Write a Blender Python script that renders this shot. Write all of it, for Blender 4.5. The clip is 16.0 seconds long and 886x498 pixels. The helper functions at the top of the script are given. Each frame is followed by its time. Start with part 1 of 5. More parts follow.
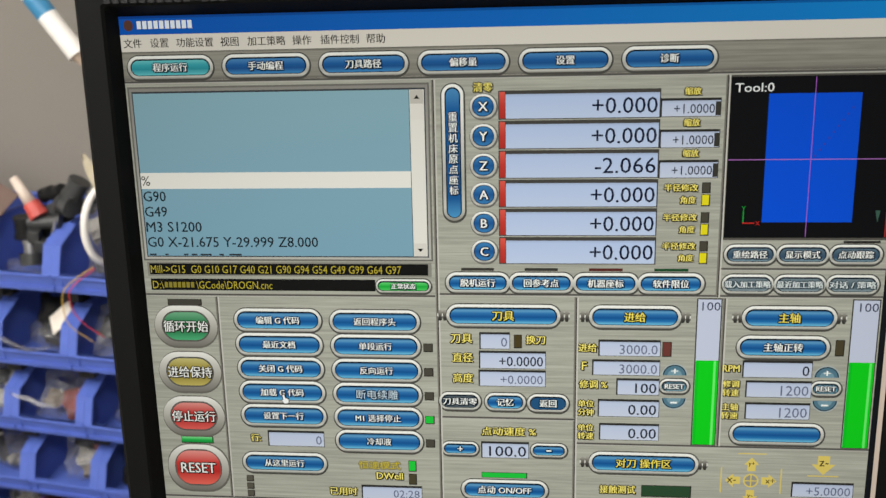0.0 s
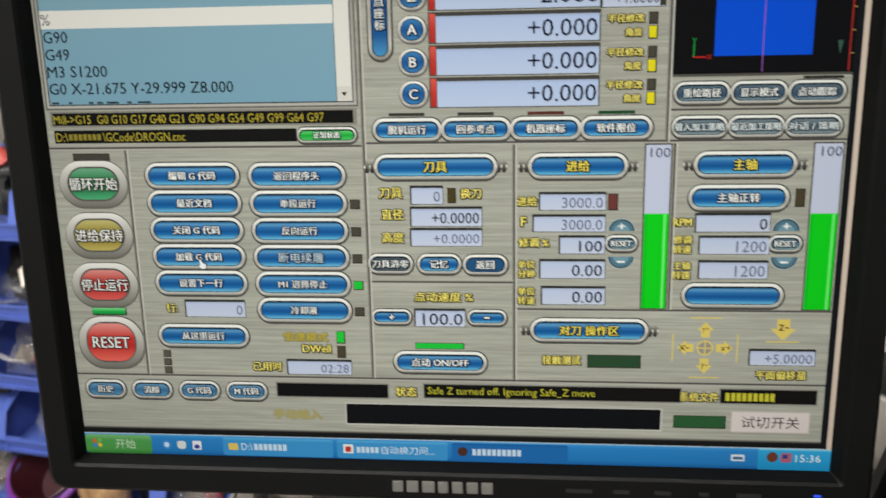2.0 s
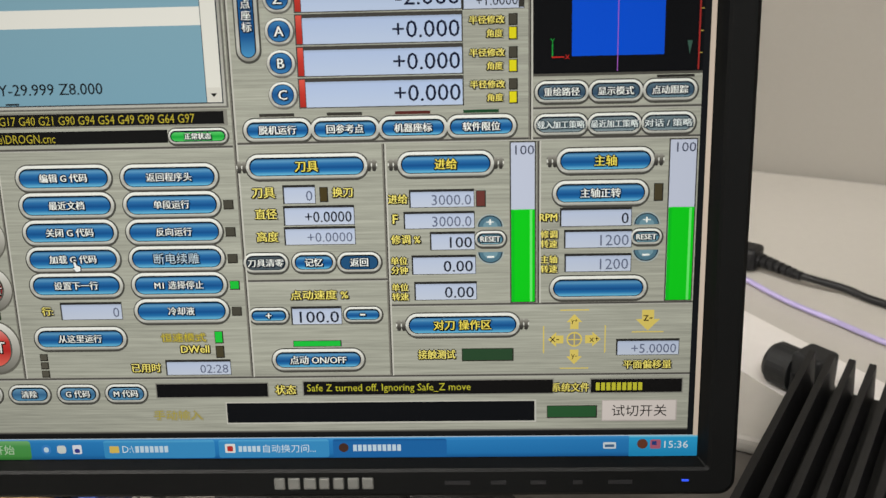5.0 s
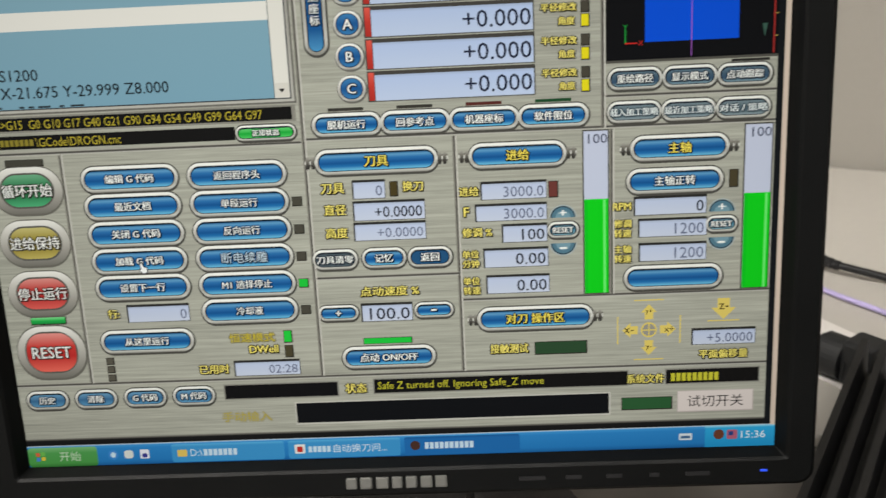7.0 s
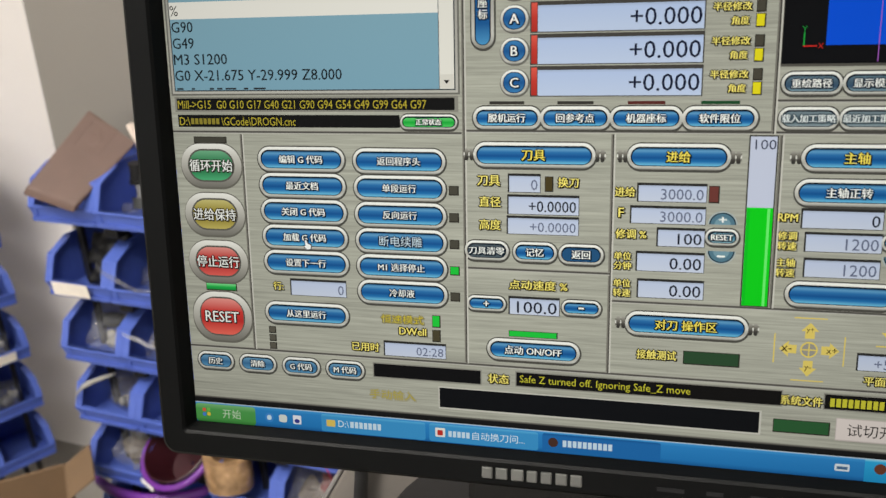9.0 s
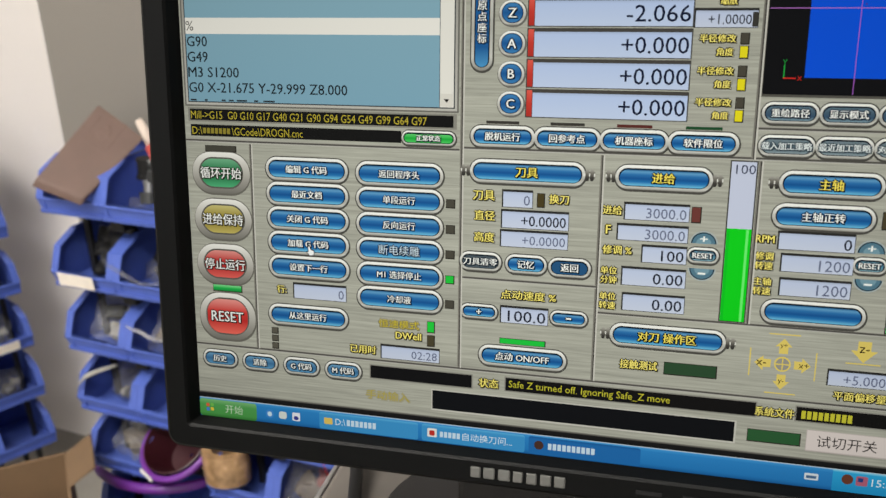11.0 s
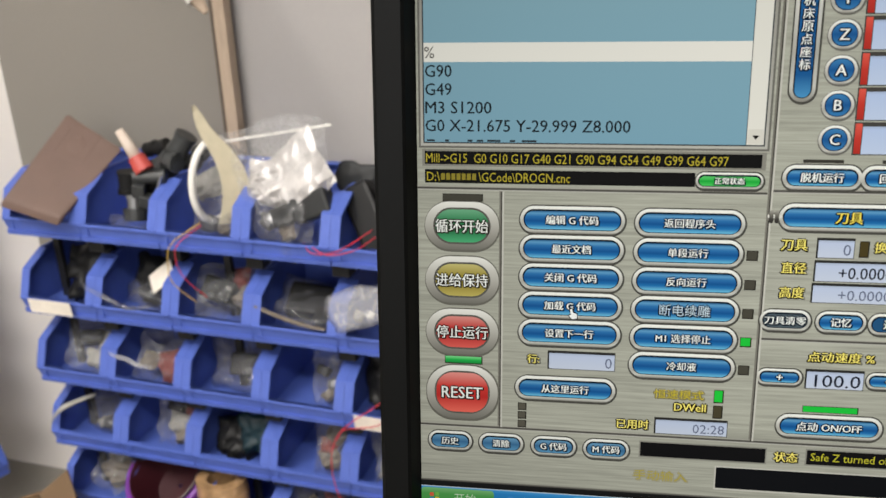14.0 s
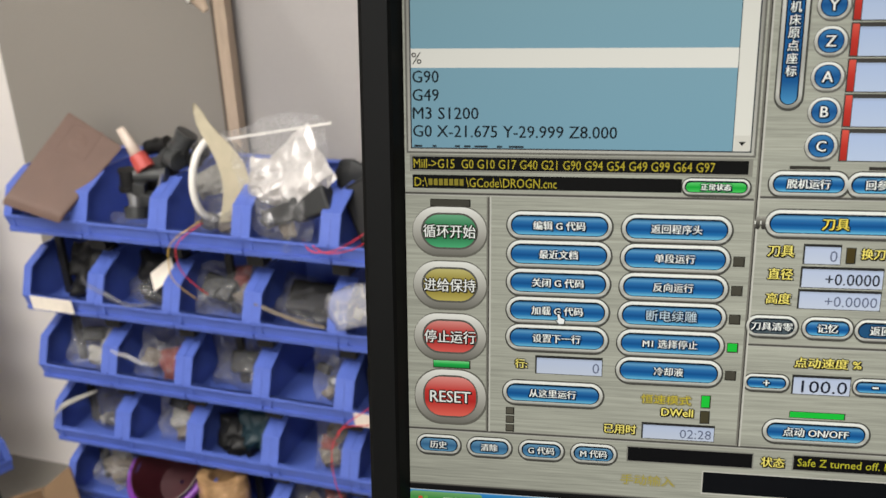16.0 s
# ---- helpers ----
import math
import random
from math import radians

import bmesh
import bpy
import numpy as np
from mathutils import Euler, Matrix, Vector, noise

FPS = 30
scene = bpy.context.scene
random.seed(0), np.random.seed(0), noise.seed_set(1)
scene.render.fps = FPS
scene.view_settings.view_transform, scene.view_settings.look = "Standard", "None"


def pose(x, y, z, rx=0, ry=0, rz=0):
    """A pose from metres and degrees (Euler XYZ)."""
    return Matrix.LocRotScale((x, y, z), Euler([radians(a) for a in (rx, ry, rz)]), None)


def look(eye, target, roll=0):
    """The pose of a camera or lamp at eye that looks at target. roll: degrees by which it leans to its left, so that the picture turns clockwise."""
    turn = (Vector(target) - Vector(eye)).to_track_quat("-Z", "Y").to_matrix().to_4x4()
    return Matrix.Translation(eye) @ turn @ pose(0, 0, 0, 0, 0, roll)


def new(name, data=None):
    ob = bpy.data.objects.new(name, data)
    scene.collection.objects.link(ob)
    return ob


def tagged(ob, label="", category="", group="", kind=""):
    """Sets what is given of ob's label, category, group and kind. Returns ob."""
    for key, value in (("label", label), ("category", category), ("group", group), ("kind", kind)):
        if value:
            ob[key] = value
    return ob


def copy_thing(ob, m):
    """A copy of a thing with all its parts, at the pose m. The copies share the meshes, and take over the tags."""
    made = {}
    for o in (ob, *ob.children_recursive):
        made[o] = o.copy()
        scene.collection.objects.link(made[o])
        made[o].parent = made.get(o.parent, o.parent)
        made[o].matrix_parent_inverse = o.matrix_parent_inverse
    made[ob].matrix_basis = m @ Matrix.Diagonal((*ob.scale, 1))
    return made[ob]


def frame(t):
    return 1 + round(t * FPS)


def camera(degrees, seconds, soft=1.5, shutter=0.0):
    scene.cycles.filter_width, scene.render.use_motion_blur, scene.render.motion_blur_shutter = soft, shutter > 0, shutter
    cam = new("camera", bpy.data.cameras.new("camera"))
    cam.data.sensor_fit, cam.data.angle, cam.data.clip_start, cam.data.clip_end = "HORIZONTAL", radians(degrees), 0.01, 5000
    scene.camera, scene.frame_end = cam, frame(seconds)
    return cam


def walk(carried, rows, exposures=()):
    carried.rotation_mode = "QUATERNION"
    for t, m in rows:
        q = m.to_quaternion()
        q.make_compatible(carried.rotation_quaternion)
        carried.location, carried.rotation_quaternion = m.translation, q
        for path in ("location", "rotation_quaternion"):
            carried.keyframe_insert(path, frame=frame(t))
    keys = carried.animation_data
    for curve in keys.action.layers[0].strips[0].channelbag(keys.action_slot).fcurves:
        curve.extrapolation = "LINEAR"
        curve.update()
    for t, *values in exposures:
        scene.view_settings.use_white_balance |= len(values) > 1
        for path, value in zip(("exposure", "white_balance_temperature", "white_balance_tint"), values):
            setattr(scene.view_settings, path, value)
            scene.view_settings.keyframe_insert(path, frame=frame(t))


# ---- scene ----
cam = camera(52.9, 16.0, soft=1.4, shutter=0.3)
# close focus on the screen leaves the things behind it slightly soft
cam.data.dof.use_dof, cam.data.dof.focus_distance, cam.data.dof.aperture_fstop = True, 0.42, 16.0
# The path is given in the monitor's own axes (origin: middle of the screen's lower edge, y away from the viewer).
TILT, BASE = 9.0, 1.0
MON = pose(0, 0, BASE, -TILT, 0, 0)
PATH = [
    (0, (0.01190, -0.38901, 0.25692), (-0.00034, -0.26860, 0.22871), -1.2),
    (0.5, (0.00904, -0.38926, 0.25021), (-0.00326, -0.26903, 0.22119), -1.2),
    (1, (0.00569, -0.38311, 0.24002), (-0.00662, -0.26307, 0.21032), -1.2),
    (1.2, (0.00505, -0.37828, 0.23386), (-0.00784, -0.25844, 0.20473), -1.29),
    (1.5, (0.00885, -0.36882, 0.21902), (-0.00370, -0.24890, 0.18894), -1.3),
    (1.7, (0.01664, -0.36509, 0.20492), (0.00377, -0.24539, 0.17522), -1.29),
    (2, (0.03818, -0.36820, 0.18988), (0.02631, -0.24809, 0.16030), -1.2),
    (2.2, (0.05193, -0.37002, 0.18416), (0.04024, -0.25016, 0.15462), -1.17),
    (2.5, (0.05893, -0.36658, 0.18217), (0.04874, -0.24623, 0.15291), -1.1),
    (2.7, (0.05846, -0.36484, 0.18334), (0.04902, -0.24466, 0.15427), -1.08),
    (3, (0.05489, -0.36441, 0.18273), (0.04595, -0.24393, 0.15378), -1.3),
    (3.5, (0.05340, -0.36410, 0.18199), (0.04321, -0.24362, 0.15328), -1.6),
    (3.7, (0.05436, -0.36370, 0.18102), (0.04422, -0.24339, 0.15276), -1.52),
    (4, (0.06776, -0.37671, 0.18279), (0.05825, -0.25617, 0.15415), -1.4),
    (4.2, (0.07046, -0.37889, 0.18329), (0.06181, -0.25863, 0.15433), -1.31),
    (4.5, (0.07030, -0.37652, 0.18609), (0.06303, -0.25592, 0.15719), -1.3),
    (4.7, (0.07248, -0.37571, 0.18609), (0.06657, -0.25493, 0.15744), -1.2),
    (6.8, (0.03290, -0.35987, 0.18627), (0.03228, -0.23890, 0.15788), -2.4),
    (7, (0.03942, -0.37124, 0.18174), (0.03489, -0.25033, 0.15365), -2.7),
    (7.2, (0.03856, -0.36996, 0.18101), (0.03083, -0.24940, 0.15303), -2.66),
    (7.5, (0.04104, -0.36484, 0.18223), (0.02880, -0.24437, 0.15434), -2.6),
    (8, (0.04843, -0.36795, 0.18093), (0.02843, -0.24847, 0.15328), -2.1),
    (8.5, (0.05191, -0.37242, 0.17950), (0.02507, -0.25425, 0.15204), -1.9),
    (9, (0.05322, -0.37286, 0.17969), (0.02358, -0.25536, 0.15222), -1),
    (9.2, (0.05191, -0.37329, 0.18230), (0.02190, -0.25605, 0.15409), -0.7),
    (11.3, (0.06129, -0.40088, 0.19224), (0.03197, -0.28326, 0.16490), 0.8),
    (11.5, (0.05738, -0.42020, 0.20019), (0.03296, -0.30147, 0.17279), 1.4),
    (11.7, (0.04268, -0.43040, 0.20920), (0.02178, -0.31151, 0.18082), 1.22),
    (12, (0.00587, -0.41672, 0.21690), (-0.01364, -0.29724, 0.18894), 0.7),
    (12.2, (-0.02885, -0.40113, 0.21597), (-0.04654, -0.28153, 0.18841), 0.39),
    (12.5, (-0.08155, -0.37342, 0.20945), (-0.09832, -0.25362, 0.18105), -0.1),
    (12.7, (-0.10473, -0.35753, 0.20478), (-0.12240, -0.23827, 0.17579), -0.25),
    (13, (-0.11765, -0.35291, 0.20516), (-0.13585, -0.23331, 0.17683), -0.3),
    (13.5, (-0.10889, -0.35254, 0.20292), (-0.12653, -0.23293, 0.17416), -0.5),
    (14, (-0.10690, -0.35440, 0.20466), (-0.12436, -0.23492, 0.17546), -0.4),
    (14.5, (-0.10193, -0.35273, 0.20870), (-0.11951, -0.23331, 0.17913), -0.4),
    (15, (-0.10156, -0.35372, 0.20914), (-0.11933, -0.23436, 0.17938), -0.4),
    (15.5, (-0.09932, -0.35254, 0.20814), (-0.11727, -0.23324, 0.17851), -0.4),
    (16, (-0.09982, -0.35328, 0.20870), (-0.11796, -0.23405, 0.17888), -0.4),
]
walk(cam, [(t, MON @ look(eye, target, roll)) for t, eye, target, roll in PATH])

# ---- light ----
world = bpy.data.worlds.new("world")
scene.world = world
world.use_nodes = True
world.node_tree.nodes["Background"].inputs[0].default_value = (0.75, 0.85, 1.0, 1)
world.node_tree.nodes["Background"].inputs[1].default_value = 0.3


def area(name, at, target, sx, sy, watts, colour):
    d = bpy.data.lights.new(name, "AREA")
    d.shape, d.size, d.size_y, d.energy, d.color = "RECTANGLE", sx, sy, watts, colour
    o = new(name, d)
    o.matrix_world = look(at, target)
    return o


# Unseen fill behind the viewer, added to light the rack and walls.
area("rear_fill_light", (-0.5, -2.95, 1.65), (-0.8, 0.8, 0.7), 1.9, 1.4, 38, (1.0, 0.97, 0.93))
# Unseen overhead lamp, added to light the back wall and monitor.
area("overhead_fill_light", (-0.05, -1.1, 2.60), (-0.05, -1.1, 0), 1.2, 0.25, 44, (1.0, 0.96, 0.90))
# Wider unseen overhead lamp, added to brighten the far wall and rack.
area("left_overhead_fill_light", (-1.25, -0.75, 2.60), (-1.25, -0.75, 0), 1.1, 1.3, 90, (1.0, 0.95, 0.88))


# ---- materials ----
def srgb(h):
    v = [int(h[i:i + 2], 16) / 255 for i in (0, 2, 4)]
    return tuple(c / 12.92 if c <= 0.04045 else ((c + 0.055) / 1.055) ** 2.4 for c in v)


def mat(name, colour, rough=0.6, metal=0.0, vary=0.12, scale=18.0, bump=0.0, bscale=120.0, spec=0.5, stretch=(1, 1, 1), coat=0.0, stain=0.0):
    m = bpy.data.materials.new(name)
    m.use_nodes = True
    nt = m.node_tree
    b = nt.nodes["Principled BSDF"]
    b.inputs["Metallic"].default_value = metal
    b.inputs["Specular IOR Level"].default_value = spec
    b.inputs["Coat Weight"].default_value = coat
    tc = nt.nodes.new("ShaderNodeTexCoord")
    mp = nt.nodes.new("ShaderNodeMapping")
    mp.inputs["Scale"].default_value = stretch
    nt.links.new(tc.outputs["Object"], mp.inputs[0])
    n1 = nt.nodes.new("ShaderNodeTexNoise")
    n1.inputs["Scale"].default_value, n1.inputs["Detail"].default_value = scale, 6
    nt.links.new(mp.outputs[0], n1.inputs["Vector"])
    n2 = nt.nodes.new("ShaderNodeTexNoise")
    n2.inputs["Scale"].default_value, n2.inputs["Detail"].default_value = bscale, 3
    nt.links.new(mp.outputs[0], n2.inputs["Vector"])
    mixv = nt.nodes.new("ShaderNodeMath")
    mixv.operation = "MULTIPLY_ADD"
    nt.links.new(n2.outputs[0], mixv.inputs[0])
    mixv.inputs[1].default_value = 0.35
    nt.links.new(n1.outputs[0], mixv.inputs[2])
    rng = nt.nodes.new("ShaderNodeMapRange")
    rng.inputs[1].default_value, rng.inputs[2].default_value = 0.35, 1.0
    rng.inputs[3].default_value, rng.inputs[4].default_value = 1 - vary, 1 + vary
    nt.links.new(mixv.outputs[0], rng.inputs[0])
    hsv = nt.nodes.new("ShaderNodeHueSaturation")
    hsv.inputs["Color"].default_value = (*colour, 1)
    nt.links.new(rng.outputs[0], hsv.inputs["Value"])
    nt.links.new(hsv.outputs[0], b.inputs["Base Color"])
    r2 = nt.nodes.new("ShaderNodeMapRange")
    r2.inputs[3].default_value, r2.inputs[4].default_value = max(0.03, rough - 0.1), min(1, rough + 0.1)
    nt.links.new(n1.outputs[0], r2.inputs[0])
    nt.links.new(r2.outputs[0], b.inputs["Roughness"])
    if bump:
        bp = nt.nodes.new("ShaderNodeBump")
        bp.inputs["Strength"].default_value, bp.inputs["Distance"].default_value = bump, 0.002
        nt.links.new(n2.outputs[0], bp.inputs["Height"])
        nt.links.new(bp.outputs[0], b.inputs["Normal"])
    return m


def film_mat(name, tint, clear, rough, bump=0.6):
    """Thin clear plastic film."""
    m = bpy.data.materials.new(name)
    m.use_nodes = True
    nt = m.node_tree
    b = nt.nodes["Principled BSDF"]
    out = nt.nodes["Material Output"]
    b.inputs["Base Color"].default_value = (*tint, 1)
    b.inputs["Roughness"].default_value = rough
    b.inputs["Specular IOR Level"].default_value = 0.9
    n = nt.nodes.new("ShaderNodeTexNoise")
    n.inputs["Scale"].default_value, n.inputs["Detail"].default_value = 34, 4
    tc = nt.nodes.new("ShaderNodeTexCoord")
    nt.links.new(tc.outputs["Object"], n.inputs["Vector"])
    bp = nt.nodes.new("ShaderNodeBump")
    bp.inputs["Strength"].default_value, bp.inputs["Distance"].default_value = bump, 0.01
    nt.links.new(n.outputs[0], bp.inputs["Height"])
    nt.links.new(bp.outputs[0], b.inputs["Normal"])
    tr = nt.nodes.new("ShaderNodeBsdfTransparent")
    # Pale streaks along the noise's mid lines, painted in as crease highlights.
    ridge = nt.nodes.new("ShaderNodeMath")
    ridge.operation = "SUBTRACT"
    ridge.inputs[1].default_value = 0.5
    nt.links.new(n.outputs[0], ridge.inputs[0])
    glint_line = nt.nodes.new("ShaderNodeMath")
    glint_line.operation = "ABSOLUTE"
    nt.links.new(ridge.outputs[0], glint_line.inputs[0])
    rg = nt.nodes.new("ShaderNodeMapRange")
    rg.inputs[1].default_value, rg.inputs[2].default_value = 0.0, 0.028
    rg.inputs[3].default_value, rg.inputs[4].default_value = min(1, 1.33 - clear), 1.08 - clear
    nt.links.new(glint_line.outputs[0], rg.inputs[0])
    mx = nt.nodes.new("ShaderNodeMixShader")
    nt.links.new(rg.outputs[0], mx.inputs[0])
    nt.links.new(tr.outputs[0], mx.inputs[1])
    nt.links.new(b.outputs[0], mx.inputs[2])
    nt.links.new(mx.outputs[0], out.inputs["Surface"])
    return m


def screen_mat(name, brushed):
    """The lit display: colours of the picture elements, with the brushed-metal ground of the control panel."""
    m = bpy.data.materials.new(name)
    m.use_nodes = True
    nt = m.node_tree
    b = nt.nodes["Principled BSDF"]
    b.inputs["Base Color"].default_value = (0.0012, 0.0012, 0.0014, 1)
    b.inputs["Roughness"].default_value = 0.5
    b.inputs["Specular IOR Level"].default_value = 0.015
    b.inputs["Emission Strength"].default_value = 0.87
    at = nt.nodes.new("ShaderNodeAttribute")
    at.attribute_name = "Col"
    # lens vignetting put into the emission: dimmer from the panel's middle to its edges
    place = nt.nodes.new("ShaderNodeTexCoord")
    mid = nt.nodes.new("ShaderNodeMapping")
    mid.inputs["Location"].default_value = (0.0, 0.0, -0.83)
    mid.inputs["Scale"].default_value = (4.4, 0.0, 6.6)
    nt.links.new(place.outputs["Object"], mid.inputs[0])
    far = nt.nodes.new("ShaderNodeVectorMath")
    far.operation = "DOT_PRODUCT"
    nt.links.new(mid.outputs[0], far.inputs[0])
    nt.links.new(mid.outputs[0], far.inputs[1])
    vignette = nt.nodes.new("ShaderNodeMapRange")
    vignette.inputs[3].default_value, vignette.inputs[4].default_value = 0.95, 0.70
    nt.links.new(far.outputs["Value"], vignette.inputs[0])
    nt.links.new(vignette.outputs[0], b.inputs["Emission Strength"])
    if brushed:
        tc = nt.nodes.new("ShaderNodeTexCoord")
        val = None
        for sc, amp in (((16, 1, 800), 0.40), ((70, 1, 2600), 0.26), ((6, 1, 40), 0.12)):
            mp = nt.nodes.new("ShaderNodeMapping")
            mp.inputs["Scale"].default_value = sc
            nt.links.new(tc.outputs["Object"], mp.inputs[0])
            n = nt.nodes.new("ShaderNodeTexNoise")
            n.inputs["Scale"].default_value, n.inputs["Detail"].default_value = 1.0, 2
            nt.links.new(mp.outputs[0], n.inputs["Vector"])
            k = nt.nodes.new("ShaderNodeMath")
            k.operation = "MULTIPLY_ADD"
            nt.links.new(n.outputs[0], k.inputs[0])
            k.inputs[1].default_value = amp * 2
            if val is None:
                k.inputs[2].default_value = 1 - 0.78
            else:
                nt.links.new(val.outputs[0], k.inputs[2])
            val = k
        mul = nt.nodes.new("ShaderNodeVectorMath")
        mul.operation = "SCALE"
        nt.links.new(at.outputs["Color"], mul.inputs[0])
        nt.links.new(val.outputs[0], mul.inputs["Scale"])
        nt.links.new(mul.outputs[0], b.inputs["Emission Color"])
    else:
        nt.links.new(at.outputs["Color"], b.inputs["Emission Color"])
    return m


M_PIX = screen_mat("display", False)
M_BRUSH = screen_mat("display_brushed", True)
M_BEZEL = mat("bezel_plastic", (0.0020, 0.0022, 0.0022), 0.45, bump=0.05, bscale=1500, vary=0.1, spec=0.10)
M_GLOSS = mat("black_gloss", (0.01, 0.01, 0.01), 0.2)
M_LOGO = mat("logo_silver", (0.10, 0.10, 0.092), 0.5, 0.2)
M_FAINT = mat("faint_print", (0.009, 0.009, 0.0095), 0.55, spec=0.2)
# The back wall's two tones, here and M_WALL_B, even out its lighting.
M_WALL_G = mat("back_wall_dark_tone", (0.262, 0.245, 0.217), 0.85, vary=0.05, scale=3, bump=0.08, bscale=160)
M_WALL = mat("painted_wall", (0.205, 0.188, 0.166), 0.85, vary=0.05, scale=3, bump=0.08, bscale=160)
M_WALL_F = mat("far_wall_paint", (0.74, 0.70, 0.665), 0.85, vary=0.05, scale=3, bump=0.08, bscale=160)
M_WALL_B = mat("back_wall_pale_tone", (0.345, 0.328, 0.320), 0.85, vary=0.05, scale=3, bump=0.08, bscale=160)
# Unseen walls and ceiling, kept grey to hold back bounced light.
M_WALL_S = mat("grey_wall_paint", (0.42, 0.40, 0.38), 0.85, vary=0.06, scale=3, bump=0.08, bscale=160)
M_CEIL = mat("ceiling_paint", (0.50, 0.49, 0.47), 0.9, vary=0.04, scale=2)
M_FLOOR = mat("floor_tile", (0.24, 0.225, 0.20), 0.45, vary=0.2, scale=4)
M_TRIM = mat("beige_trim", (0.40, 0.31, 0.235), 0.6, vary=0.15, scale=30, stretch=(6, 6, 0.6))
M_SHADOW_GAP = mat("shadow_gap_brown", (0.085, 0.062, 0.045), 0.6, vary=0.2, scale=30)
M_BIN = mat("blue_plastic", (0.078, 0.128, 0.455), 0.42, vary=0.12, scale=30, bump=0.06, bscale=500)
M_RACK = mat("black_steel", (0.012, 0.012, 0.013), 0.45, 0.2)
M_CASE = mat("brown_leatherette", (0.130, 0.082, 0.066), 0.62, vary=0.14, scale=22, bump=0.3, bscale=700)
M_BAG = film_mat("clear_bag", (0.50, 0.50, 0.51), 0.985, 0.10, 0.8)
M_BAG2 = film_mat("milky_bag", (0.20, 0.20, 0.215), 0.92, 0.17, 0.6)
M_BAG3 = film_mat("white_bag", (0.48, 0.48, 0.51), 0.76, 0.22, 0.4)
M_WHITE = mat("white_plastic", (0.72, 0.70, 0.66), 0.5, vary=0.08)
M_CREAM = mat("cream_strip", (0.44, 0.39, 0.28), 0.6, vary=0.12, scale=40)
M_PAPER = mat("paper_label", (0.72, 0.66, 0.58), 0.85, vary=0.1, scale=60)
M_PATCH = mat("white_patch", (0.74, 0.71, 0.68), 0.7, vary=0.05, scale=20)
M_BLACK = mat("black_plastic", (0.009, 0.009, 0.0095), 0.45, vary=0.2, spec=0.3)
M_DARK = mat("dark_rubber", (0.013, 0.014, 0.015), 0.6, vary=0.3, scale=40)
M_GREY = mat("grey_metal", (0.22, 0.22, 0.225), 0.35, 0.7, vary=0.25, scale=50)
M_TUBE = mat("pale_tube", (0.58, 0.49, 0.42), 0.5, vary=0.08)
M_CLAMP = mat("grey_black_plastic", (0.034, 0.036, 0.037), 0.38, vary=0.3, scale=60)
M_RED = mat("red_plastic", (0.42, 0.06, 0.05), 0.45)
M_REDW = mat("red_wire", (0.55, 0.03, 0.05), 0.5)
M_YELW = mat("yellow_wire", (0.55, 0.35, 0.06), 0.5)
M_ROSE = mat("rose_part", (0.20, 0.045, 0.04), 0.6, vary=0.3, scale=40)
M_TEAL = mat("teal_part", (0.003, 0.020, 0.030), 0.5, vary=0.3, scale=40)
M_PURPLE = mat("purple_plastic", (0.15, 0.028, 0.27), 0.4, vary=0.1)
M_MAROON = mat("maroon_plastic", (0.040, 0.006, 0.010), 0.45, vary=0.2)
M_TAPE = mat("brown_tape", (0.36, 0.22, 0.11), 0.25, vary=0.6, scale=30, coat=0.4, bump=0.4, bscale=60)
M_FOIL = mat("foil_packing", (0.60, 0.575, 0.565), 0.34, 0.30, vary=0.35, scale=26, bump=0.5, bscale=30)
M_PALE = mat("pale_part", (0.30, 0.29, 0.27), 0.55, vary=0.3, scale=50)
M_BEIGE = mat("beige_part", (0.15, 0.125, 0.10), 0.6, vary=0.3, scale=60)
M_CARD = mat("cardboard", (0.17, 0.105, 0.055), 0.85, vary=0.12, scale=14, bump=0.15, bscale=240)
M_DESK = mat("grey_laminate", (0.15, 0.135, 0.12), 0.45, vary=0.12, scale=25)
M_BOARD = mat("white_board", (0.485, 0.462, 0.42), 0.45, vary=0.06, scale=6)
M_HEAT = mat("black_anodised", (0.011, 0.011, 0.011), 0.5, 0.0, vary=0.3, scale=60, spec=0.25)
M_LILAC = mat("lilac_cable", (0.42, 0.36, 0.62), 0.4)
M_BLUEP = mat("blue_print", (0.03, 0.19, 0.36), 0.5)
M_STEEL = mat("steel_edge", (0.5, 0.5, 0.5), 0.3, 0.9)
M_LED = bpy.data.materials.new("power_led")
M_LED.use_nodes = True
M_LED.node_tree.nodes["Principled BSDF"].inputs["Base Color"].default_value = (0.002, 0.006, 0.05, 1)
M_LED.node_tree.nodes["Principled BSDF"].inputs["Emission Color"].default_value = (0.02, 0.09, 1.0, 1)
M_LED.node_tree.nodes["Principled BSDF"].inputs["Emission Strength"].default_value = 0.9
M_LAMP = bpy.data.materials.new("lamp_diffuser")
M_LAMP.use_nodes = True
M_LAMP.node_tree.nodes["Principled BSDF"].inputs["Emission Color"].default_value = (1, 0.97, 0.92, 1)
M_LAMP.node_tree.nodes["Principled BSDF"].inputs["Emission Strength"].default_value = 3


# ---- mesh helpers ----
def part(name, bm, material, parent=None, label="", smooth=False):
    me = bpy.data.meshes.new(name)
    bmesh.ops.recalc_face_normals(bm, faces=bm.faces)
    bm.to_mesh(me)
    bm.free()
    for mm in (material if isinstance(material, (list, tuple)) else [material]):
        me.materials.append(mm)
    if smooth:
        me.shade_smooth()
    ob = new(name, me)
    if parent:
        ob.parent = parent
    if label:
        ob["label"] = label
    return ob


def thing(name, m, label, category, group="", kind=""):
    e = new(name)
    e.empty_display_size = 0.02
    e.matrix_world = m
    return tagged(e, label, category, group, kind)


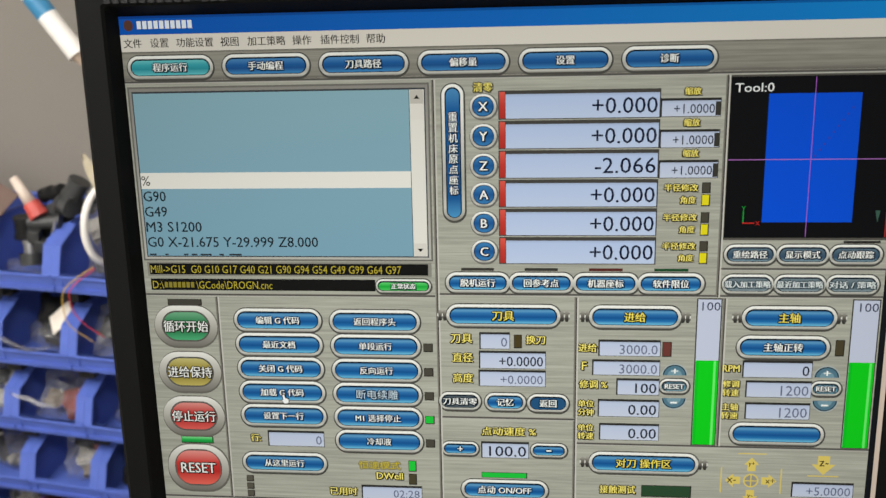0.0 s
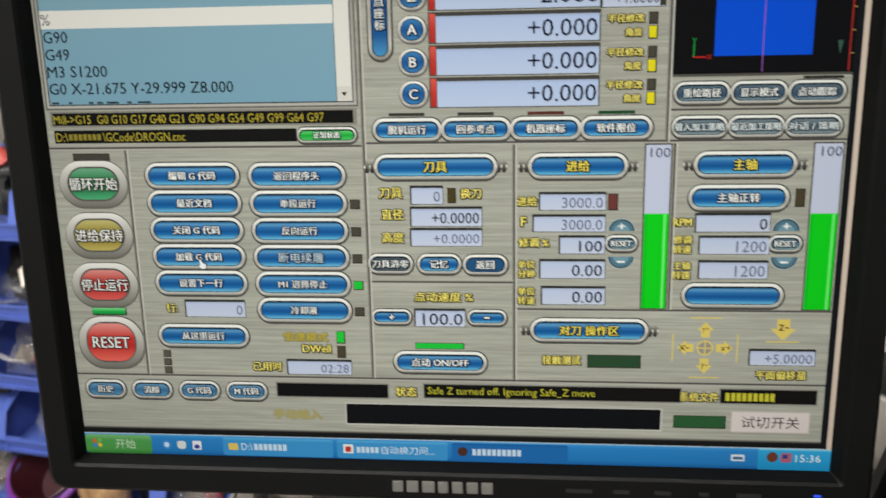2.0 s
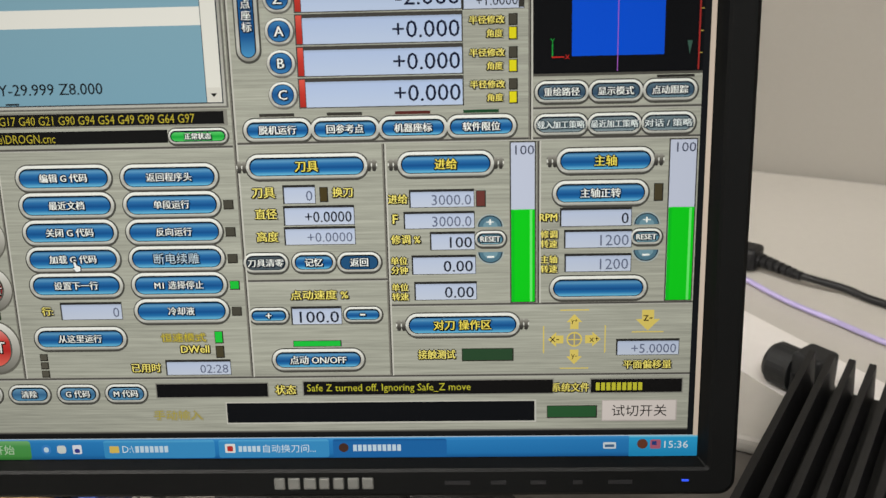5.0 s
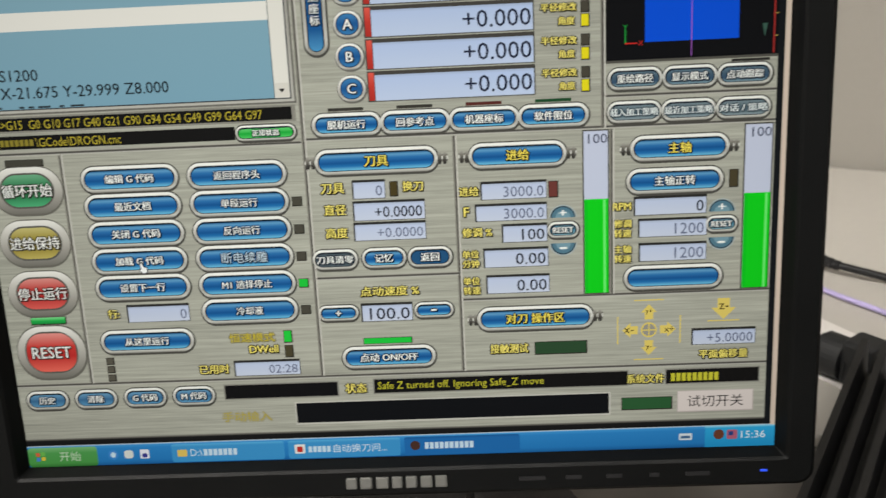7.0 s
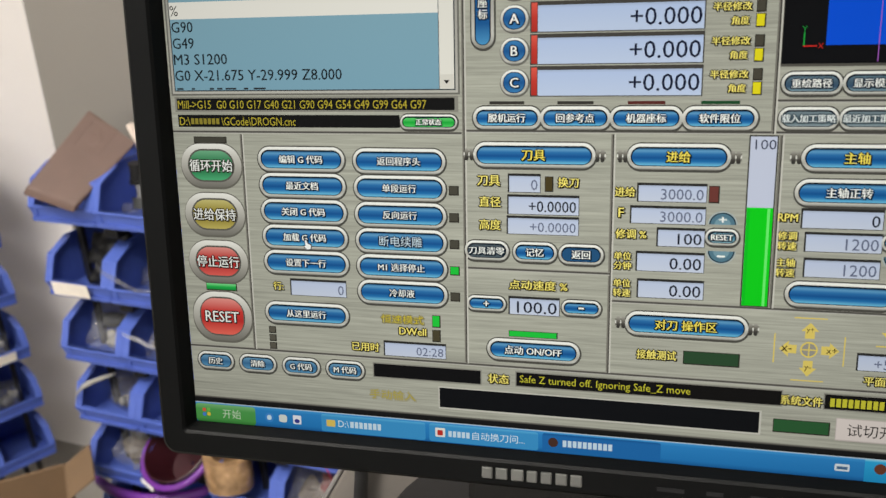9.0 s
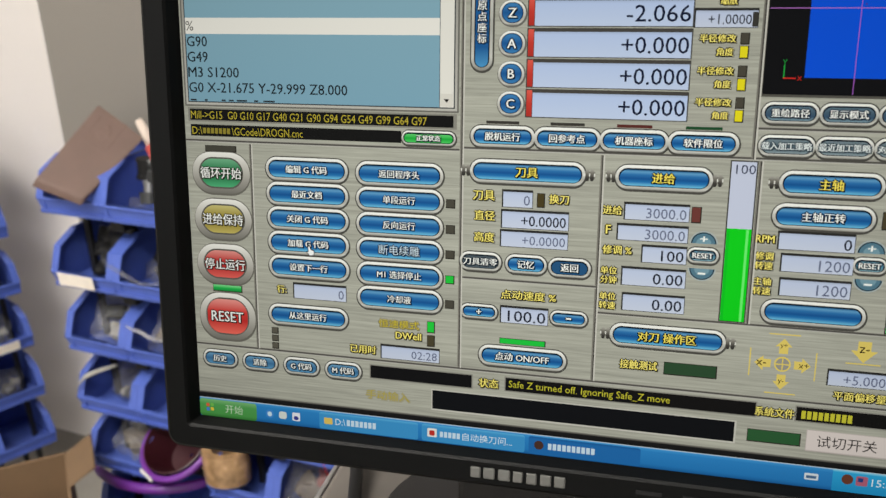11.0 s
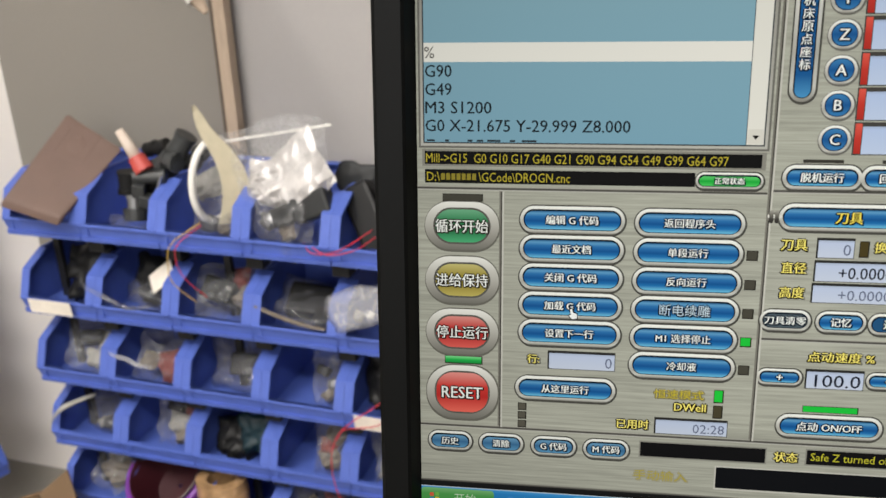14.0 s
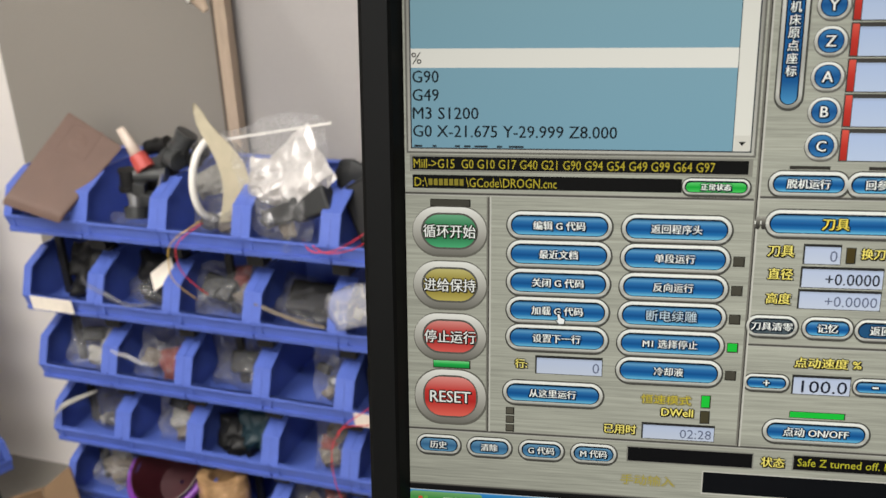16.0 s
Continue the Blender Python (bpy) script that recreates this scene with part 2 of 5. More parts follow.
def box(bm, x0, y0, z0, x1, y1, z1, bevel=0.0, m=None, seg=2):
    c = bmesh.ops.create_cube(bm, size=1)["verts"]
    mm = Matrix.Translation(((x0 + x1) / 2, (y0 + y1) / 2, (z0 + z1) / 2)) @ Matrix.Diagonal((x1 - x0, y1 - y0, z1 - z0, 1))
    bmesh.ops.transform(bm, matrix=mm, verts=c)
    vs = c
    if bevel:
        es = list({e for v in c for e in v.link_edges})
        r = bmesh.ops.bevel(bm, geom=es, offset=bevel, segments=seg, affect="EDGES", profile=0.5)
        vs = list(set(r["verts"]) | {v for v in c if v.is_valid})
    if m is not None:
        bmesh.ops.transform(bm, matrix=m, verts=vs)
    return vs


def prism(bm, pts, x0, x1):
    """A closed outline in (y, z), pushed from x0 to x1."""
    a = [bm.verts.new((x0, y, z)) for y, z in pts]
    b = [bm.verts.new((x1, y, z)) for y, z in pts]
    bm.faces.new(a)
    bm.faces.new(b[::-1])
    for i in range(len(pts)):
        j = (i + 1) % len(pts)
        bm.faces.new((a[i], b[i], b[j], a[j]))


def cyl(bm, p, q, r, r2=None, seg=16, cap=True):
    p, q = Vector(p), Vector(q)
    d = q - p
    m = Matrix.Translation((p + q) / 2) @ d.to_track_quat("Z", "Y").to_matrix().to_4x4()
    return bmesh.ops.create_cone(bm, cap_ends=cap, segments=seg, radius1=r, radius2=r if r2 is None else r2, depth=d.length, matrix=m)["verts"]


def tube(bm, pts, r, seg=8, n=8):
    """A round cable through the points."""
    P = [Vector(p) for p in pts]
    P = [P[0] * 2 - P[1]] + P + [P[-1] * 2 - P[-2]]
    path = []
    for i in range(1, len(P) - 2):
        for k in range(n):
            t = k / n
            a, b, c, d = P[i - 1:i + 3]
            path.append(0.5 * (2 * b + (c - a) * t + (2 * a - 5 * b + 4 * c - d) * t * t + (3 * b - a - 3 * c + d) * t ** 3))
    path.append(P[-2])
    rings = []
    s = None
    for i, p in enumerate(path):
        d = (path[min(i + 1, len(path) - 1)] - path[max(i - 1, 0)]).normalized()
        if s is None:
            s = d.cross(Vector((0, 0, 1)) if abs(d.z) < 0.9 else Vector((1, 0, 0)))
        s = (s - d * s.dot(d)).normalized()
        w = s.cross(d)
        rings.append([bm.verts.new(p + r * (math.cos(a) * s + math.sin(a) * w)) for a in [2 * math.pi * j / seg for j in range(seg)]])
    for a, b in zip(rings, rings[1:]):
        for j in range(seg):
            bm.faces.new((a[j], a[(j + 1) % seg], b[(j + 1) % seg], b[j]))
    bm.faces.new(rings[0][::-1])
    bm.faces.new(rings[-1])


def blob(bm, c, size, rough=0.25, seed=0, nu=16, nv=10, turn=None, freq=2.2):
    """An uneven, crumpled lump."""
    vs = bmesh.ops.create_uvsphere(bm, u_segments=nu, v_segments=nv, radius=1)["verts"]
    off = Vector((seed * 7.3, seed * 3.1, seed * 1.7))
    for v in vs:
        k = 1 + rough * (noise.noise(v.co * freq + off) + 0.5 * noise.noise(v.co * freq * 2.7 + off))
        v.co = Vector((v.co.x * size[0], v.co.y * size[1], v.co.z * size[2])) * k
    m = Matrix.Translation(c) @ (turn or Matrix())
    bmesh.ops.transform(bm, matrix=m, verts=vs)
    return vs


# ---- the room ----
# Rack axes: u along the bins' fronts, v into the wall, origin at the rack's front left foot.
RACK = pose(-0.9728, 0.8572, 0, 0, 0, -9)
BACK = pose(0.432, 0.745, 0, 0, 0, -25.1)
H = 2.65


def slab(name, m, x0, y0, z0, x1, y1, z1, material, label, category="wall"):
    bm = bmesh.new()
    box(bm, x0, y0, z0, x1, y1, z1)
    ob = part(name, bm, material)
    ob.matrix_world = m
    return tagged(ob, label, category, "", "structure")


slab("wall_partition", RACK, -0.13, 0.20, -0.12, 0.295, 0.214, H, M_WALL, "warm grey painted partition wall behind the bin rack")
# Dark strip drawn in for the shadow line along the trim's left edge.
slab("shadow_gap_strip", RACK, 0.2885, 0.1945, -0.12, 0.2950, 0.1995, H, M_SHADOW_GAP, "dark brown strip put in as the beige trim's shadow gap", "trim")
slab("trim", RACK, 0.2955, 0.192, -0.12, 0.3150, 0.212, H, M_TRIM, "beige wooden end strip of the partition wall", "trim")
slab("wall_far", RACK, -1.75, 0.50, -0.12, 0.20, 0.60, H, M_WALL_F, "bright white painted wall beyond the partition")
# Unseen side wall, added to close the room on the left.
slab("wall_left", RACK, -1.87, -4.2, -0.12, -1.75, 0.60, H, M_WALL_S, "unseen grey side wall added to close the room")
# Right part of the back wall, toned darker to offset stronger light.
slab("wall_back", BACK, -0.35, 0, -0.12, 2.6, 0.12, H, M_WALL_G, "back wall behind the white board, toned down against stronger light")
# Left part: paler against shade, set forward to narrow the partition's shadow.
slab("wall_back_left", BACK, -1.36, -0.19, -0.12, -0.3505, 0.12, H, M_WALL_B, "back wall behind the partition, toned paler against weaker light")
# Unseen walls closing the room, with an opening left for the fill light.
slab("wall_right", pose(0, 0, 0), 2.6, -3.2, -0.12, 2.72, 0.4, H, M_WALL_S, "unseen grey side wall added to close the room")
slab("wall_front", pose(0, 0, 0), -3.3, -3.2, -0.12, 2.6, -3.08, 0.9, M_WALL_S, "unseen grey wall added below the fill light's opening")
slab("wall_front_upper", pose(0, 0, 0), -3.3, -3.2, 2.4, 2.6, -3.08, H, M_WALL_S, "unseen grey wall added above the fill light's opening")
slab("wall_front_left", pose(0, 0, 0), -3.3, -3.2, 0.9, -1.5, -3.08, 2.4, M_WALL_S, "unseen grey wall added beside the fill light's opening")
slab("wall_front_right", pose(0, 0, 0), 0.5, -3.2, 0.9, 2.6, -3.08, 2.4, M_WALL_S, "unseen grey wall added beside the fill light's opening")
slab("floor", pose(0, 0, 0), -3.4, -3.4, -0.18, 2.9, 2.6, -0.12, M_FLOOR, "grey tiled workshop floor", "floor")
# Ceiling out of view, added as a lid over the room.
slab("ceiling", pose(0, 0, 0), -3.4, -3.4, H, 2.9, 2.6, H + 0.08, M_CEIL, "unseen white ceiling added to close the room", "ceiling")

# Fixtures out of view, added to go with the two overhead lamps.
lamp = thing("added_ceiling_light", pose(-0.05, -1.1, 2.65), "unseen long white fluorescent light added under the ceiling", "lamp", "ceiling lights")
bm = bmesh.new()
box(bm, -0.65, -0.09, -0.022, 0.65, 0.09, 0, 0.006)
part("housing", bm, M_WHITE, lamp)
bm = bmesh.new()
for y in (-0.05, 0.05):
    cyl(bm, (-0.6, y, -0.04), (0.6, y, -0.04), 0.014)
part("fluorescent_tube", bm, M_LAMP, lamp, smooth=True)
for x in (-1.7, -1.25, -0.8):
    copy_thing(lamp, pose(x, -0.75, 2.65, 0, 0, 90))

# ---- desk and tabletop ----
desk = thing("desk", pose(0, 0, 0), "dark grey laminate desk with a bright edge strip under the monitor", "desk")
bm = bmesh.new()
box(bm, -0.148, -0.12, 0.856, 1.25, 0.36, 0.886, 0.004)
part("desktop", bm, M_DESK, desk)
bm = bmesh.new()
box(bm, -0.1515, -0.118, 0.858, -0.1482, 0.36, 0.885, 0.001)
part("edge_strip", bm, M_STEEL, desk, "bright metal edge strip")
for x in (-0.10, 1.19):
    for y in (-0.09, 0.32):
        bm = bmesh.new()
        box(bm, x, y, -0.12, x + 0.04, y + 0.03, 0.856, 0.003)
        part("leg", bm, M_RACK, desk)

top = thing("tabletop_board", pose(0.24, 0.163, 0.886, 0, 0, -25.1), "white laminated board with rounded edge lying on the desk", "board")
bm = bmesh.new()
box(bm, -0.12, 0.0, 0, 1.4, 0.598, 0.014, 0.005, seg=3)
part("board", bm, M_BOARD, top, smooth=False)

# ---- monitor ----
PX = 0.338 / 1280
LAYER = 0.00009


def sx(u):
    return (u - 640) * PX


def sz(v):
    return (1024 - v) * PX


def loop_rr(bm, u0, v0, u1, v1, r, y, n=7):
    """A rounded rectangle of vertices in the plane of the screen, y metres behind it."""
    out = []
    for cu, cv, a0 in ((u1 - r, v0 + r, -90), (u1 - r, v1 - r, 0), (u0 + r, v1 - r, 90), (u0 + r, v0 + r, 180)):
        for i in range(n + 1):
            a = radians(a0 + 90 * i / n)
            out.append(bm.verts.new((sx(cu + r * math.cos(a)), y, sz(cv + r * math.sin(a)))))
    return out


def skin(bm, loops):
    for a, b in zip(loops, loops[1:]):
        k = len(a)
        for i in range(k):
            bm.faces.new((a[i], a[(i + 1) % k], b[(i + 1) % k], b[i]))


monitor = thing("monitor", MON, "black flat-panel monitor showing a lit machine control program", "monitor")
bm = bmesh.new()
L = [loop_rr(bm, -65, -68, 1343, 1088, 30, 0.028), loop_rr(bm, -65, -68, 1343, 1088, 30, -0.002), loop_rr(bm, -62.5, -65.5, 1340.5, 1085.5, 28, -0.0055),
     loop_rr(bm, -56, -59, 1334, 1079, 24, -0.0068), loop_rr(bm, -18, -21, 1298, 1040, 8, -0.0066), loop_rr(bm, -13, -16, 1293, 1035, 5, -0.0056), loop_rr(bm, -1, -1, 1281, 1025, 1, 0.0003)]
skin(bm, L)
bezel = part("bezel", bm, M_BEZEL, monitor, "matt black plastic front frame", smooth=False)
bm = bmesh.new()
L = [loop_rr(bm, -64, -67, 1342, 1087, 30, 0.0285), loop_rr(bm, -40, -44, 1318, 1068, 40, 0.036), loop_rr(bm, 180, 150, 1100, 900, 60, 0.058), loop_rr(bm, 220, 190, 1060, 860, 60, 0.060)]
skin(bm, L)
bm.faces.new(L[-1])
part("back_shell", bm, M_BEZEL, monitor)
bm = bmesh.new()
box(bm, -0.038, 0.030, -0.099, 0.034, 0.052, 0.12, 0.004)
part("neck", bm, M_GLOSS, monitor, "black stand neck")
bm = bmesh.new()
vs = bmesh.ops.create_cone(bm, cap_ends=True, segments=48, radius1=0.105, radius2=0.098, depth=0.012)["verts"]
bmesh.ops.transform(bm, matrix=MON.inverted() @ pose(0, 0.075, 0.8925) @ Matrix.Diagonal((1, 0.8, 1, 1)), verts=vs)
part("stand_base", bm, M_GLOSS, monitor, "round black stand foot")
# maker's mark: seven plain silver shapes; control marks under the screen; power light
for i, (a, b) in enumerate(((556, 577), (580, 603), (607, 631), (634, 654), (658, 679), (683, 705), (708, 730))):
    bm = bmesh.new()
    box(bm, sx(a - 2), -0.00735, sz(1070), sx(b - 4), -0.0066, sz(1049), 0.0006)
    part("logo_mark", bm, M_LOGO, monitor, "silver maker's mark")
for i in range(14):
    if i != 10:
        bm = bmesh.new()
        box(bm, sx(-10 + i * 15), -0.00705, sz(-20), sx(0 + i * 15), -0.0066, sz(-38 if i % 4 else -43))
        part("model_mark", bm, M_FAINT, monitor, "faint grey model mark")
for a, w in ((870, 44), (940, 26), (1008, 26), (1075, 16), (1147, 40)):
    bm = bmesh.new()
    box(bm, sx(a - w / 2), -0.00705, sz(1063), sx(a + w / 2), -0.0066, sz(1056))
    part("button_mark", bm, M_FAINT, monitor, "faint grey button mark")
bm = bmesh.new()
box(bm, sx(1250), -0.0072, sz(1059), sx(1262), -0.0066, sz(1055), 0.0002)
part("power_light", bm, M_LED, monitor, "small blue power light")

# ---- the picture on the screen ----
TEXTS = {}


def glyphs(body, bold):
    if (body, bold) not in TEXTS:
        c = bpy.data.curves.new("writing", "FONT")
        c.body, c.offset, c.resolution_u, c.fill_mode = body, bold, 2, "FRONT"
        o = new("writing", c)
        bpy.context.view_layer.update()
        me = bpy.data.meshes.new_from_object(o.evaluated_get(bpy.context.evaluated_depsgraph_get()))
        co = [(v.co.x, v.co.y) for v in me.vertices]
        TEXTS[body, bold] = co, [tuple(p.vertices) for p in me.polygons]
        bpy.data.objects.remove(o)
        bpy.data.curves.remove(c)
        bpy.data.meshes.remove(me)
    return TEXTS[body, bold]


def ramp(stops, t):
    """stops: [(place, colour)]; the colour at t."""
    for (a, c), (b, d) in zip(stops, stops[1:]):
        if t <= b:
            k = (t - a) / (b - a) if b > a else 0
            return tuple(x + (y - x) * k for x, y in zip(c, d))
    return stops[-1][1]


class Item:
    """One element of the picture, gathered from flat shapes and laid just proud of the screen."""

    def __init__(self, depth=1):
        self.v, self.f, self.c, self.d = [], [], [], depth

    def shape(self, u0, v0, u1, v1, colour, r=0.0):
        """A rectangle or pill; colour: one, or stops from top to bottom."""
        stops = [(0, srgb(colour)), (1, srgb(colour))] if isinstance(colour, str) else [(t, srgb(h)) for t, h in colour]
        h = v1 - v0
        r = min(r, h / 2, (u1 - u0) / 2)
        ys = {0.0, h} | {s[0] * h for s in stops}
        if r > 0:
            for i in range(9):
                k = r * (1 - math.cos(math.pi / 2 * i / 8))
                ys |= {k, h - k}
        ys = sorted(ys)
        y = -self.d * LAYER
        n = len(self.v)
        for q in ys:
            e = r - q if q < r else (q - (h - r) if q > h - r else 0)
            s = r - math.sqrt(max(0, r * r - e * e)) if r > 0 else 0
            for u in (u0 + s, u1 - s):
                self.v.append((sx(u), y, sz(v0 + q)))
                self.c.append(ramp(stops, q / h))
        for i in range(len(ys) - 1):
            self.f.append((n + 2 * i, n + 2 * i + 2, n + 2 * i + 3, n + 2 * i + 1))
        self.d += 1
        return self

    def across(self, u0, v0, u1, v1, left, right):
        """A rectangle that changes colour from left to right."""
        n = len(self.v)
        for u, c in ((u0, left), (u1, right)):
            for v in (v0, v1):
                self.v.append((sx(u), -self.d * LAYER, sz(v)))
                self.c.append(srgb(c))
        self.f.append((n, n + 1, n + 3, n + 2))
        self.d += 1
        return self

    def poly(self, pts, colour):
        n = len(self.v)
        self.v += [(sx(u), -self.d * LAYER, sz(v)) for u, v in pts]
        self.c += [srgb(colour)] * len(pts)
        self.f.append(tuple(range(n, n + len(pts))))
        self.d += 1
        return self

    def text(self, body, u, v, h, colour, w=None, bold=0.0, align="c", edge=None):
        """Writing whose box is h high (and w wide); u is its middle, left or right end."""
        if edge:
            for du, dv in ((-2.0, 0), (2.4, 0), (0, -1.8), (0, 2.3), (2.3, 2.3), (-1.4, 1.4)):
                self.text(body, u + du, v + dv, h, edge, w, bold, align)
                self.d -= 1
            self.d += 1
        if bold:
            s = 18 * bold
            for du in (-s, s):
                self.text(body, u + du, v, h, colour, w, 0.0, align)
                self.d -= 1
            self.d += 1
            return self
        co, faces = glyphs(body, 0.0)
        xs, ys = [p[0] for p in co], [p[1] for p in co]
        k = h / (max(ys) - min(ys))
        kx = w / (max(xs) - min(xs)) if w else k
        wide = (max(xs) - min(xs)) * kx
        left = u - wide / 2 if align == "c" else (u if align == "l" else u - wide)
        n = len(self.v)
        for x, y in co:
            self.v.append((sx(left + (x - min(xs)) * kx), -self.d * LAYER, sz(v - (y - (max(ys) + min(ys)) / 2) * k)))
            self.c.append(srgb(colour))
        self.f += [tuple(n + i for i in f) for f in faces]
        self.d += 1
        return self

    def bars(self, u0, v0, u1, v1, n, colour, gap=0.25):
        """Plain bars in place of marks."""
        w = (u1 - u0) / n
        for i in range(n):
            self.shape(u0 + i * w, v0, u0 + (i + 1 - gap) * w, v1, colour)
            self.d -= 1
        self.d += 1
        return self

    def done(self, name, parent, label="", material=None):
        me = bpy.data.meshes.new(name)
        me.from_pydata(self.v, [], self.f)
        ca = me.color_attributes.new("Col", "FLOAT_COLOR", "POINT")
        for i, c in enumerate(self.c):
            ca.data[i].color = (c[0] * 0.985, c[1], c[2] * 0.95, 1)
        me.materials.append(material or M_PIX)
        ob = new(name, me)
        ob.parent = parent
        if label:
            ob["label"] = label
        return ob


screen = Item(0).shape(0, 0, 1280, 1024, "aaa99d").done("screen", monitor, "lit display with a grey control panel program", M_BRUSH)

BLUE = [(0, "2c5f8c"), (0.12, "5f9cc8"), (0.3, "2c70ac"), (0.55, "155292"), (0.75, "2270ae"), (0.95, "66b4da"), (1, "58a4cc")]
RIM = [(0, "f6f5f0"), (0.25, "e2e0da"), (0.7, "aeaca4"), (0.9, "c9c7c0"), (1, "8a877f")]
YEL, WHT = "fbe978", "f4f4f0"


def button(u, v, w, h, word, size, colour=None, text=WHT, edge="0e1a26", width=None, bold=0.02, rim=5.0):
    it = Item(2)
    it.shape(u - w / 2 - 2, v - h / 2 - 2, u + w / 2 + 3, v + h / 2 + 4, "4c4a45", h)
    it.shape(u - w / 2, v - h / 2, u + w / 2, v + h / 2, RIM, h)
    it.shape(u - w / 2 + rim, v - h / 2 + rim, u + w / 2 - rim, v + h / 2 - rim, "0e1822", h)
    it.shape(u - w / 2 + rim + 2, v - h / 2 + rim + 2.6, u + w / 2 - rim - 2, v + h / 2 - rim - 1.2, colour or BLUE, h)
    if word:
        it.text(word, u, v, size, text, width, bold, edge=edge)
    return it


def field(u0, v0, u1, v1, value, h, colour="1e2230", bold=0.0, w=None, pad=4):
    it = Item(2)
    it.shape(u0 - 2.5, v0 - 4, u1 + 1, v1 + 1, "2c2b29")
    it.shape(u0, v0, u1, v1, [(0, "aeb8d0"), (0.15, "bec8e2"), (1, "c8cfe2")])
    if value:
        dim = colour == "4a5068"
        it.text(value, u1 - pad, (v0 + v1) / 2 + 1, h, "646b86" if dim else colour, w, bold + (0.0 if dim else 0.010), "r")
    return it


def led(u, v, w, h, colour, dark="2d2a24"):
    return Item(2).shape(u - w / 2 - 1, v - h / 2 - 1, u + w / 2 + 2, v + h / 2 + 2, dark).shape(u - w / 2, v - h / 2, u + w / 2, v + h / 2, colour).done("indicator", screen)


def word(body, u, v, h, colour=YEL, w=None, edge="241f0a", bold=0.016, align="c"):
    return Item(2).text(body, u, v, h, colour, w, bold, align, edge).done("label_text", screen)


def seam(u0, v0, u1, v1):
    """A groove between panels: a dark line with a light edge beside it."""
    it = Item(1)
    if u1 - u0 > v1 - v0:
        it.shape(u0, v0 - 3, u1, v0 + 3, [(0, "b9b5ab"), (0.35, "57544f"), (0.6, "3c3a37"), (1, "cfcbc2")])
    else:
        it.shape(u0 - 3, v0, u0, v1, "7b776f").shape(u0 - 0.5, v0, u0 + 1.5, v1, "45423e").shape(u0 + 1.5, v0, u0 + 4, v1, "cbc7be")
    return it.done("panel_seam", screen)


# title bar (program mark as plain bars) and menu
it = Item(1).across(0, 0, 640, 30, "0a54b4", "0f68c2").across(640, 0, 1280, 30, "0f68c2", "1486d0")
it.across(0, 0, 1280, 4, "0a3f90", "0c62ac")
it.shape(8, 6, 24, 24, "5a3a30", 9).bars(31, 8, 128, 21, 10, "e9eef4")
it.shape(1246, 5, 1272, 26, "e0e4e8", 4)
it.done("title_bar", screen, "blue title bar")
it = Item(1).shape(0, 30, 1280, 58, "e0d9ce")
for w_, u_ in (("文件", 5), ("设置", 51), ("功能设置", 96), ("视图", 172), ("加工策略", 218), ("操作", 294), ("插件控制", 341), ("帮助", 417)):
    it.text(w_, u_, 44, 15, "1c1916", None, 0.010, "l")
    it.d -= 1
it.done("menu_bar", screen, "beige menu bar")

# tab row
it = Item(1).shape(0, 58, 1280, 108, [(0, "5e5b55"), (0.08, "989489"), (0.8, "8a867d"), (1, "615e57")])
it.done("tab_strip", screen, "", M_BRUSH)
seam(0, 108, 1280, 109)
for i, w_ in enumerate(("程序运行", "手动编程", "刀具路径", "偏移量", "设置", "诊断")):
    teal = [(0, "6cc4c8"), (0.3, "3aa3ad"), (0.6, "2c8f9c"), (1, "63c0c6")]
    button(82 + 164.2 * i, 84, 148, 38, w_, 14, teal if i == 0 else [(0, "4a86bc"), (0.4, "1f5c9c"), (0.65, "1a4f8c"), (1, "3f86be")]).done("button", screen)

# program list
it = Item(1).shape(3, 116, 518, 418, "6f6c66").shape(6, 119, 515, 415, [(0, "8e8b84"), (1, "b9b6ae")]).shape(10, 124, 511, 411, "3d4044")
it.shape(12, 127, 484, 409, [(0, "8aafbc"), (0.35, "84aabb"), (1, "7ca4b8")])
it.shape(12, 262, 484, 290, "ebe7e0").text("%", 13, 276, 17, "3a3630", None, 0, "l")
for w_, v_, l_ in (("G90", 303, 40), ("G49", 330, 40), ("M3 S1200", 357, 100), ("G0 X-21.675 Y-29.999 Z8.000", 384, 305)):
    it.text(w_, 14, v_, 18, "1e2428", l_, 0.012, "l")
    it.d -= 1
it.d += 1
for a, b in ((16, 28), (44, 50), (78, 86), (92, 102), (108, 128), (142, 150), (160, 182)):
    it.shape(a, 405, b, 408, "2c3338")
    it.d -= 1
it.done("program_list", screen, "pale blue list of program lines")
it = Item(4).shape(485, 127, 509, 409, "e6e2da")
it.shape(486, 128, 508, 150, "c4beb4").poly([(492, 142), (502, 142), (497, 136)], "22201e").shape(486, 151, 508, 176, "e4dfd6").shape(486, 386, 508, 408, "dad5cc").poly([(492, 395), (502, 395), (497, 401)], "22201e")
it.done("scroll_bar", screen)
it = Item(2).shape(8, 420, 515, 446, "8b887f").shape(12, 423, 509, 443, "131312").text("Mill->G15  G0 G10 G17 G40 G21 G90 G94 G54 G49 G99 G64 G97", 14, 433.5, 14, "b9a836", 448, 0, "l")
it.done("readout", screen, "black strip with yellow mode codes")
it = Item(2).shape(12, 451, 416, 472, "131312").text("D:\\", 15, 462, 14, "b9a836", 20, 0, "l").bars(37, 457, 93, 467, 7, "8f8230").text("\\GCode\\DROGN.cnc", 95, 462, 14, "b9a836", 138, 0, "l")
it.done("readout", screen, "black strip with a yellow file path")
